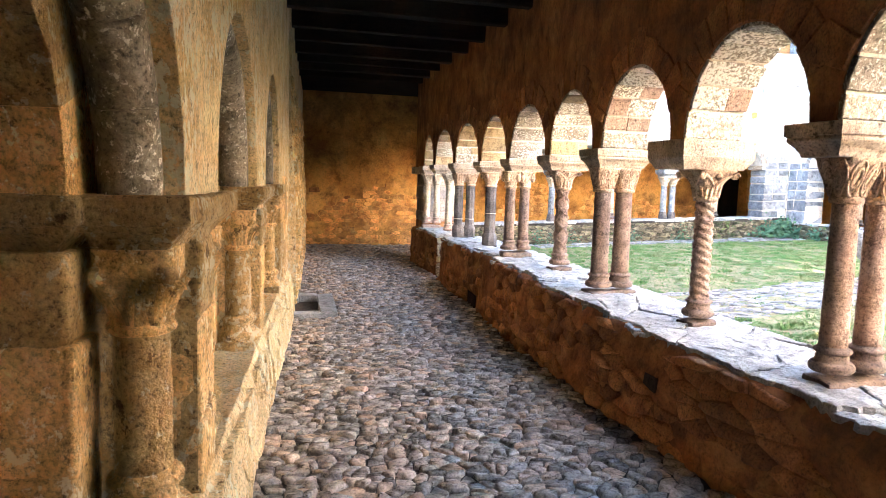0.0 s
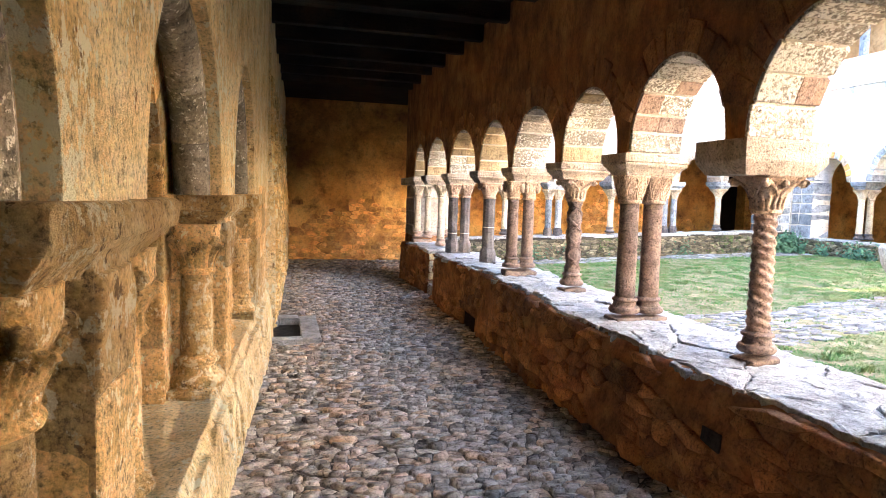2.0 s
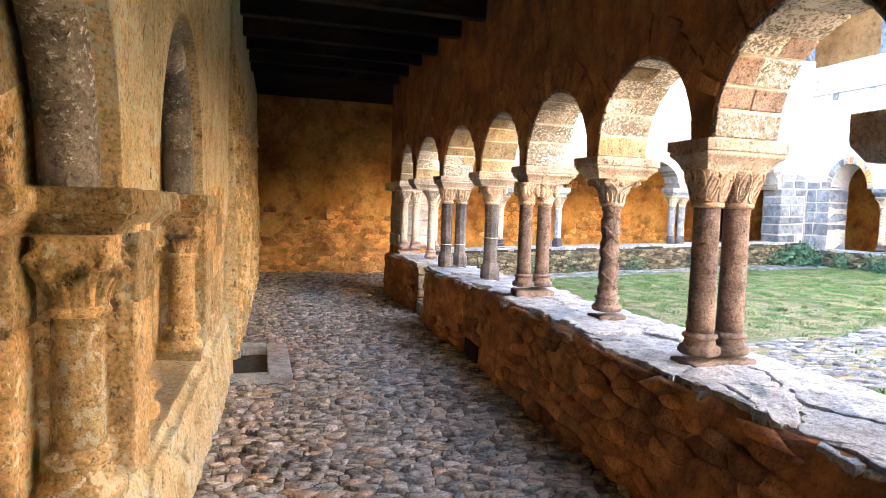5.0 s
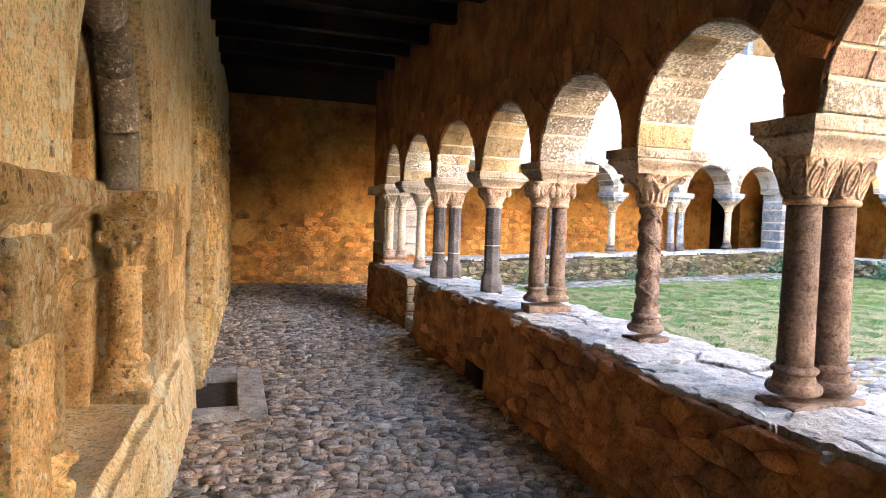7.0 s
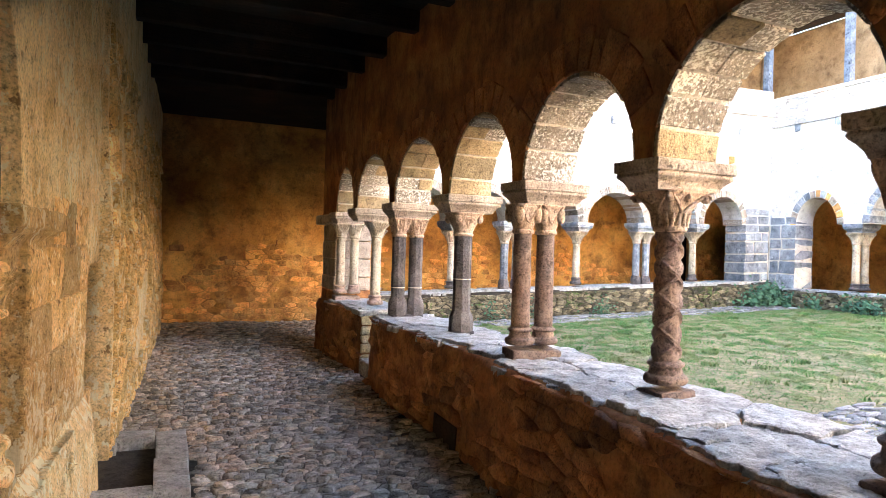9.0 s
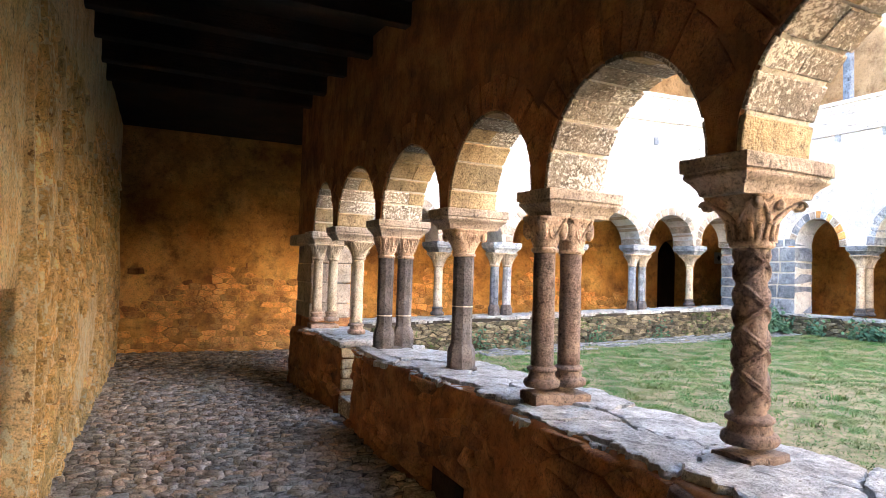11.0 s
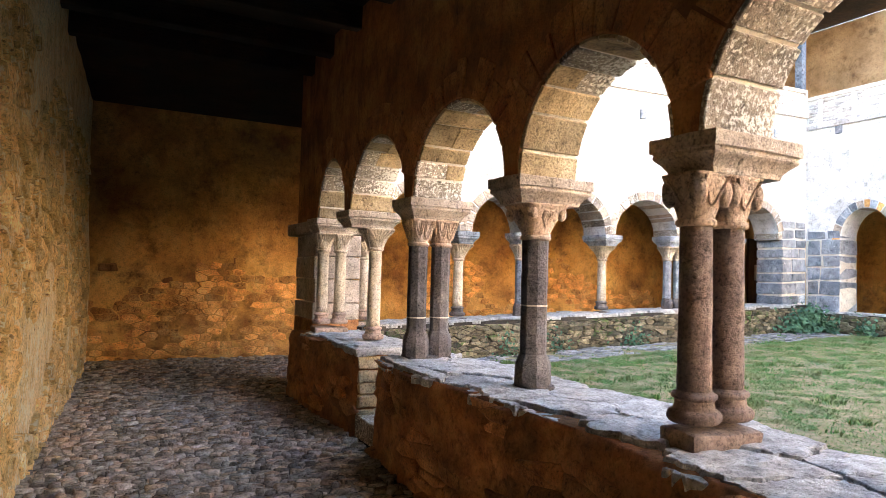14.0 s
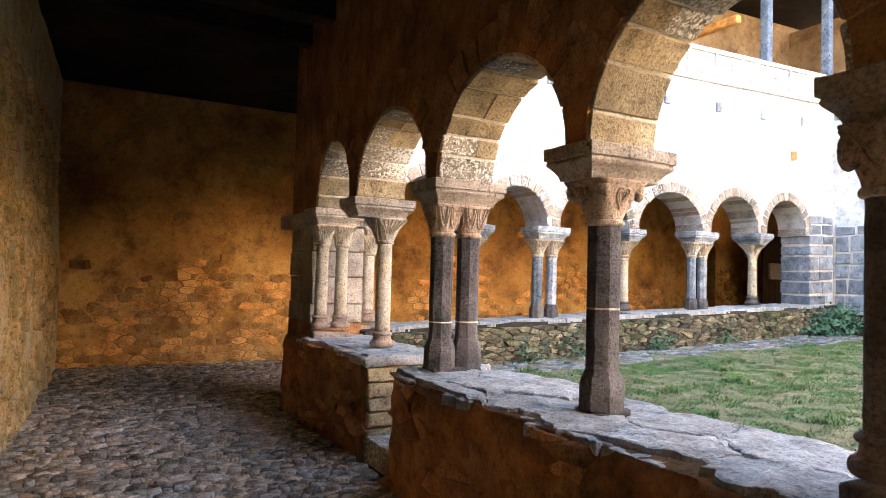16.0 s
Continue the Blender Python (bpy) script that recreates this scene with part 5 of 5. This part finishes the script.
stones("plinth_stone", polys, lambda u, v, w: west(u, 0.105 + 0.03 * noise.noise(Vector((u * 3, 1, 1))) - 0.13 * max(0, v) + w, v), M_WEST, wall_w, 0.005, 0.007, 0.03, lambda u, v: u > 2.0, 0.1, seed=8, smooth=False, crown=0.9, label="rough limewashed stones under the ledge")

# ---- pit beside the west wall ----
pit = thing("drain_pit", pose(0, 0, 0), "open stone-lined drain pit beside the wall", "pit")
zf = floor_z(9.3)
def pit_stone(x0, x1, y0, y1, z0, z1, label=""):
    bm = bmesh.new()
    box(bm, x0, x1, y0, y1, z0, z1, jit=0.006, bev=0.012)
    part("kerb_stone", bm, M_SLAB, pit, label)
pit_stone(0.40, 0.62, 8.62, 9.28, zf - 0.3, zf + 0.055)
pit_stone(0.41, 0.63, 9.29, 10.02, zf - 0.3, zf + 0.05)
pit_stone(0.00, 0.395, 8.60, 8.80, zf - 0.3, zf + 0.035)
pit_stone(0.14, 0.405, 9.80, 10.04, zf - 0.3, zf + 0.06)
pit_stone(-0.02, 0.135, 9.70, 10.0, zf - 0.3, zf + 0.03)
bm = bmesh.new()
box(bm, -0.04, 0.42, 8.7, 9.9, zf - 0.36, zf - 0.28)
part("pit_bottom", bm, M_EARTH, pit)
pit_stone(0.15, 0.40, 8.95, 9.79, zf - 0.3, zf - 0.21)

# ---- cobbles ----
def walkable(u, v):
    wx = -0.42 + 0.043 * v + interp(WEST_BACK, v) + (0.07 if v < 8.4 or v > 9.2 else 0.0)
    ex = face_at(v, floor_z(v)) - 0.005 if v < 11 else face_at(v, floor_z(v)) - 0.01 if v < 14.5 else 4.6
    if v > 14.5 and u > 2.9 and v < 15.3:
        return False
    if -0.05 < u < 0.66 and 8.57 < v < 10.08:
        return False
    return wx < u < ex and v < FAR_Y - 0.02 and not (v > 15.3 and u > 4.6)


def warp(p):
    n = noise.noise_vector(Vector((p[0] * 1.3, p[1] * 1.3, 0)))
    f = noise.noise_vector(Vector((p[0] * 17, p[1] * 17, 3)))
    return (p[0] + 0.07 * n.x + 0.013 * f.x, p[1] + 0.07 * n.y + 0.013 * f.y)


polys = []
for poly in voronoi(5.0, 17.9, 0.082, 0.060, 0.70, 51, drop=0.24):
    poly = [warp((p[0] - 0.5, p[1] + 0.5)) for p in poly]
    u = sum(p[0] for p in poly) / len(poly)
    v = sum(p[1] for p in poly) / len(poly)
    if walkable(u, v):
        polys.append(poly)
stones("cobble", polys, lambda u, v, w: (u, v, floor_z(v) - 0.03 + w + 0.012 * noise.noise(Vector((u * 1.5, v * 1.5, 4)))), M_COBBLE, floor, 0.0056, 0.022, 0.02, lambda u, v: 3.6 < v < 4.9, 0.2, 0.8, seed=9, smooth=True, crown=0.86, label="worn river cobbles set in earth")

# ---- north range details ----
for i, (c, w, s, sp, r) in enumerate(NB):
    arch_ring(c, w, r, north, sp, 0.0, 0.5, building, [M_ABACUS, M_ABACUS, M_VOUSSOIR], 13, 70 + i, 0.0, 0.02)
for i, (c, w, s, sp, r) in enumerate(EB[:2]):
    arch_ring(c, w, r, east, sp, 0.0, 0.5, range_e, [M_QUOIN, M_ABACUS, M_OCHRE_STONE, M_QUOIN], 13, 80 + i, 0.0, 0.02)


def quoins(at, s0, s1, z0, z1, parent, seed):
    rnd = random.Random(seed)
    z = z0
    while z < z1 - 0.05:
        h = min(rnd.uniform(0.16, 0.30), z1 - z)
        cut = s0 + (s1 - s0) * rnd.uniform(0.38, 0.72)
        for a, b in ((s0, cut), (cut, s1)):
            bm = bmesh.new()
            o = Vector(at((a + b) / 2, 0, z))
            box(bm, a + (0.016 if a > s0 else -0.012), b - 0.016, -0.014 - rnd.uniform(0, 0.01), 0.52 if a == s0 else 0.2, z + 0.016, z + h - 0.016, jit=0.012, fn=lambda p: Vector(at(p.x, p.y, p.z)) - o, bev=0.012)
            part("quoin", bm, M_QUOIN, parent).location = o
        z += h


quoins(north, 11.70, 12.38, 0.70, 2.25, building, 1)
quoins(east, 13.62, 14.22, 0.57, 2.1, range_e, 2)

polys = [[(p[0] + 3.6, p[1] + 0.02) for p in q] for q in voronoi(8.7, 0.62, 0.15, 0.048, 0.66, 61, drop=0.12)]
stones("dry_stone", polys, lambda u, v, w: north(u, -0.12 - w, v), M_DRY, building, 0.009, 0.03, 0.02, lambda u, v: v > 0.3 and u > 5, 0.1, seed=10, smooth=False, crown=0.92, label="mossy dry-stone courses of the far parapet")
polys = [[(p[0] + 8.0, p[1] - 0.1) for p in q] for q in voronoi(6.2, 0.64, 0.22, 0.066, 0.46, 62)]
stones("dry_stone", polys, lambda u, v, w: east(u, -0.10 - w, v), M_DRY, range_e, 0.009, 0.03, 0.02, lambda u, v: v > 0.2 and u > 11, 0.1, seed=11, smooth=False, crown=0.92, label="dry-stone courses of the east parapet")
for i, poly in enumerate(voronoi(8.8, 0.72, 0.7, 0.72, 0.22, 63)):
    slab("coping_slab", [(p[0] + 3.55, p[1] - 0.15) for p in poly], lambda u, v, w: north(u, v, 0.665 + w), M_SLAB, building, 0.045, 300 + i)
for i, poly in enumerate(voronoi(7.0, 0.66, 0.7, 0.66, 0.22, 64)):
    slab("coping_slab", [(p[0] + 7.2, p[1] - 0.13) for p in poly], lambda u, v, w: east(u, v, 0.535 + w), M_SLAB, range_e, 0.045, 330 + i)


def block(name, at, s0, s1, d0, d1, z0, z1, mat, parent, label="", bev=0.01, jit=0.004):
    bm = bmesh.new()
    o = Vector(at((s0 + s1) / 2, (d0 + d1) / 2, (z0 + z1) / 2))
    box(bm, s0, s1, d0, d1, z0, z1, jit=jit, fn=lambda p: Vector(at(p.x, p.y, p.z)) - o, bev=bev)
    ob = part(name, bm, mat, parent, label)
    ob.location = o
    return ob


for x in (5.0, 6.05, 7.1, 8.2, 9.33, 10.42, 11.5):
    block("beam_end", north, x - 0.06, x + 0.06, -0.03, 0.1, 3.78, 3.93, M_QUOIN, building)
for y in (13.63, 12.76, 11.9, 11.0, 10.1):
    block("beam_end", east, y - 0.06, y + 0.06, -0.03, 0.1, 3.82, 3.97, M_QUOIN, range_e)
for x, z in ((11.25, 3.25),):
    block("bare_stone", north, x - 0.08, x + 0.07, -0.006, 0.05, z - 0.09, z + 0.09, M_OCHRE_STONE, building, jit=0.02)

for at, s0, s1, z0, z1, par, posts in ((north, 3.4, 12.39, 4.25, 4.74, building, (4.4, 6.4, 8.5, 10.6, 12.32)), (east, 5.0, 14.22, 4.0, 4.58, range_e, (12.62, 10.8, 9.0, 7.2))):
    block("lower_rail", at, s0, s1, -0.05, 0.05, z0 - 0.03, z0 + 0.05, M_BRICK, par)
    block("upper_rail", at, s0, s1, -0.03, 0.12, z1 - 0.05, z1 + 0.02, M_BRICK, par)
    polys = [[(p[0] + s0, p[1] + z0 + 0.05) for p in q] for q in voronoi(s1 - s0, z1 - z0 - 0.11, 0.24, 0.055, 0.30, 66)]
    stones("thin_brick", polys, lambda u, v, w, at=at: at(u, 0.02 - w, v), M_BRICK, par, 0.006, 0.014, 0.01, None, 0.05, seed=12, label="whitewashed thin bricks of the upper parapet")
    k = s0 + 0.3
    while k < s1:
        block("stud", at, k - 0.035, k + 0.035, -0.02, 0.1, z0, z1, M_BRICK, par)
        k += 0.62
    for s in posts:
        block("gallery_post", at, s - 0.07, s + 0.07, 0.0, 0.14, z1, 7.0 if at is north else 6.6, M_POST, par, bev=0.02)
part("upper_floor", wall_mesh(north, 3.4, 15.5, 4.1, 4.2, 0.1, 2.8, []), M_TIMBER, building)
part("upper_eave", wall_mesh(north, 3.4, 15.5, 7.0, 7.1, -0.3, 2.8, []), M_TIMBER, building)
part("upper_floor", wall_mesh(east, -3, 14.2, 3.9, 3.98, 0.1, 2.8, []), M_TIMBER, range_e)
block("log_end", north, 11.32, 11.5, 1.2, 2.6, 5.98, 6.14, M_OCHRE_STONE, building, bev=0.05)

# door and notices at the far corner
door = thing("door_leaf", pose(15.45, 17.3, -0.02), "dark brown plank door standing open, with a pale notice board", "door")
for i in range(6):
    bm = bmesh.new()
    box(bm, -0.70 + 0.235 * i, -0.47 + 0.235 * i, -0.05, 0.0, 0.0, 2.45, bev=0.008)
    part("plank", bm, M_DOOR, door)
for z in (0.35, 2.1):
    bm = bmesh.new()
    box(bm, -0.68, 0.69, -0.075, -0.05, z - 0.06, z + 0.06, bev=0.006)
    part("ledge", bm, M_DOOR, door)
bm = bmesh.new()
box(bm, -0.50, 0.50, -0.095, -0.05, 1.42, 1.80, bev=0.004)
part("notice_board", bm, M_NOTICE, door, "pale blank notice board")
sign = thing("wall_sign", pose(15.7, FAR_Y - 0.02, 2.12), "small pale square sign with a dark diamond", "sign")
bm = bmesh.new()
box(bm, -0.16, 0.16, -0.02, 0.0, -0.16, 0.16, bev=0.004)
part("sign_plate", bm, M_NOTICE, sign)
bm = bmesh.new()
vs = [bm.verts.new(p) for p in ((0, -0.025, 0.09), (-0.07, -0.025, 0), (0, -0.025, -0.09), (0.07, -0.025, 0))]
bm.faces.new(vs)
ext = bmesh.ops.extrude_face_region(bm, geom=list(bm.faces))
bmesh.ops.translate(bm, vec=(0, 0.006, 0), verts=[v for v in ext["geom"] if isinstance(v, bmesh.types.BMVert)])
part("diamond", bm, M_DOOR, sign)

# ---- stone font on the court path ----
fx, fy = 8.19, 7.57
font = thing("stone_font", pose(fx, fy, court_z(fx, fy)), "pale grey stone goblet font standing on the court path", "font")
bm = bmesh.new()
lathe(bm, [(-0.05, 0.25), (0.03, 0.25), (0.06, 0.23), (0.07, 0.20), (0.20, 0.18), (0.26, 0.19)], 28)
rough_up(bm, 0.008, 9, 1)
part("pedestal", bm, M_SLAB, font, smooth=True)
bm = bmesh.new()
lathe(bm, [(0.262, 0.19), (0.31, 0.25), (0.40, 0.33), (0.50, 0.385), (0.60, 0.41), (0.68, 0.425), (0.735, 0.43), (0.75, 0.42), (0.75, 0.36), (0.73, 0.345), (0.60, 0.31), (0.52, 0.0001)], 36)
rough_up(bm, 0.010, 8, 3)
part("bowl", bm, M_SLAB, font, smooth=True)

# ---- court paving, grass, ivy ----
def paved(x, y):
    e = 0.35 * noise.noise(Vector((x * 0.9, y * 0.9, 8)))
    return x < 4.55 + e or y > 13.35 + 0.6 * e or (abs(y - 6.95 - 0.12 * (x - 5)) < 0.75 + e and x < 9.5)


polys = []
for poly in voronoi(9.0, 16.0, 0.15, 0.08, 0.55, 71):
    poly = [(p[0] + 3.5, p[1] - 1.9) for p in poly]
    u = sum(p[0] for p in poly) / len(poly)
    v = sum(p[1] for p in poly) / len(poly)
    if paved(u, v) and v < 14.1 and noise.noise(Vector((u * 2.5, v * 2.5, 1))) < 0.34:
        polys.append(poly)
stones("court_sett", polys, lambda u, v, w: (u, v, court_z(u, v) + 0.025 * noise.noise(Vector((u, v, 0)) * 1.3) - 0.005 + w), M_PATH, ground, 0.008, 0.014, 0.02, None, 0.2, 0.8, seed=13, crown=0.9, label="grey setts of the courtyard path")

rnd = random.Random(77)
V, F = [], []
def blade(x, y, z, h, lean, wdt):
    a = rnd.uniform(0, 2 * math.pi)
    dx, dy = math.cos(a), math.sin(a)
    b = len(V)
    V.extend([(x - dy * wdt, y + dx * wdt, z), (x + dy * wdt, y - dx * wdt, z), (x + dx * lean * 0.4 + dy * wdt * 0.6, y + dy * lean * 0.4 - dx * wdt * 0.6, z + h * 0.6), (x + dx * lean, y + dy * lean, z + h)])
    F.extend([(b, b + 1, b + 2), (b, b + 2, b + 3)])
n = 0
while n < 330000:
    x, y = rnd.uniform(3.9, 12.3), rnd.uniform(1.5, 13.9)
    if x > 5 and y < x * 0.35:
        continue
    d = 0.5 * noise.noise(Vector((x * 0.8, y * 0.8, 5))) + 0.8 * noise.noise(Vector((x * 4.5, y * 4.5, 6)))
    if paved(x, y):
        if rnd.random() > 0.10 or d < 0.1:
            n += 0.2
            continue
    elif d < 0.03 and rnd.random() < 0.86:
        continue
    z = court_z(x, y) + 0.025 * noise.noise(Vector((x, y, 0)) * 1.3)
    tuft = 2.1 if noise.noise(Vector((x * 3.4, y * 3.4, 11))) > 0.36 else 1.0
    h = rnd.uniform(0.010, 0.028) * tuft
    blade(x, y, z - 0.004, h, rnd.uniform(0.01, 0.04), rnd.uniform(0.0022, 0.005) * tuft)
    n += 1
me = bpy.data.meshes.new("grass")
me.from_pydata(V, [], F)
me.materials.append(M_GRASS)
tagged(new("grass", me), "short uneven lawn grass with dry patches", "grass", kind="stuff")

V, F = [], []
def leaf(p, size):
    n = Vector((rnd.uniform(-1, 1), rnd.uniform(-1, 0.2), rnd.uniform(0.1, 1))).normalized()
    t = n.orthogonal().normalized()
    t.rotate(Matrix.Rotation(rnd.uniform(0, 6.28), 3, n))
    s = n.cross(t)
    b = len(V)
    for a, c in ((-1, 0), (-0.2, 0.7), (0.9, 0.35), (1.2, 0), (0.9, -0.35), (-0.2, -0.7)):
        V.append(tuple(p + t * a * size + s * c * size + n * (0.2 * size if abs(c) > 0.1 else 0)))
    F.append(tuple(range(b, b + 6)))
for k in range(2600):
    if k < 1300:
        x, y = rnd.gauss(12.0, 0.30), 14.05 - abs(rnd.gauss(0, 0.16))
        h = abs(rnd.gauss(0, 0.2))
    else:
        y = rnd.uniform(10.5, 14.0)
        if noise.noise(Vector((y * 1.7, 0, 3))) < -0.1:
            continue
        x, h = 12.24 - abs(rnd.gauss(0, 0.12)), abs(rnd.gauss(0, 0.15))
    x = min(x, 12.26)
    leaf(Vector((x, y, court_z(x, y) + 0.02 + h)), rnd.uniform(0.02, 0.045))
for k in range(500):
    x = rnd.choice((6.4, 7.9, 9.3, 5.6)) + rnd.gauss(0, 0.14)
    leaf(Vector((x, 14.06 - abs(rnd.gauss(0, 0.05)), court_z(x, 14) + abs(rnd.gauss(0, 0.16)))), rnd.uniform(0.012, 0.03))
me = bpy.data.meshes.new("ivy")
me.from_pydata(V, [], F)
me.materials.append(M_IVY)
tagged(new("ivy", me), "dark green ivy creeping at the foot of the far walls", "ivy", kind="stuff")
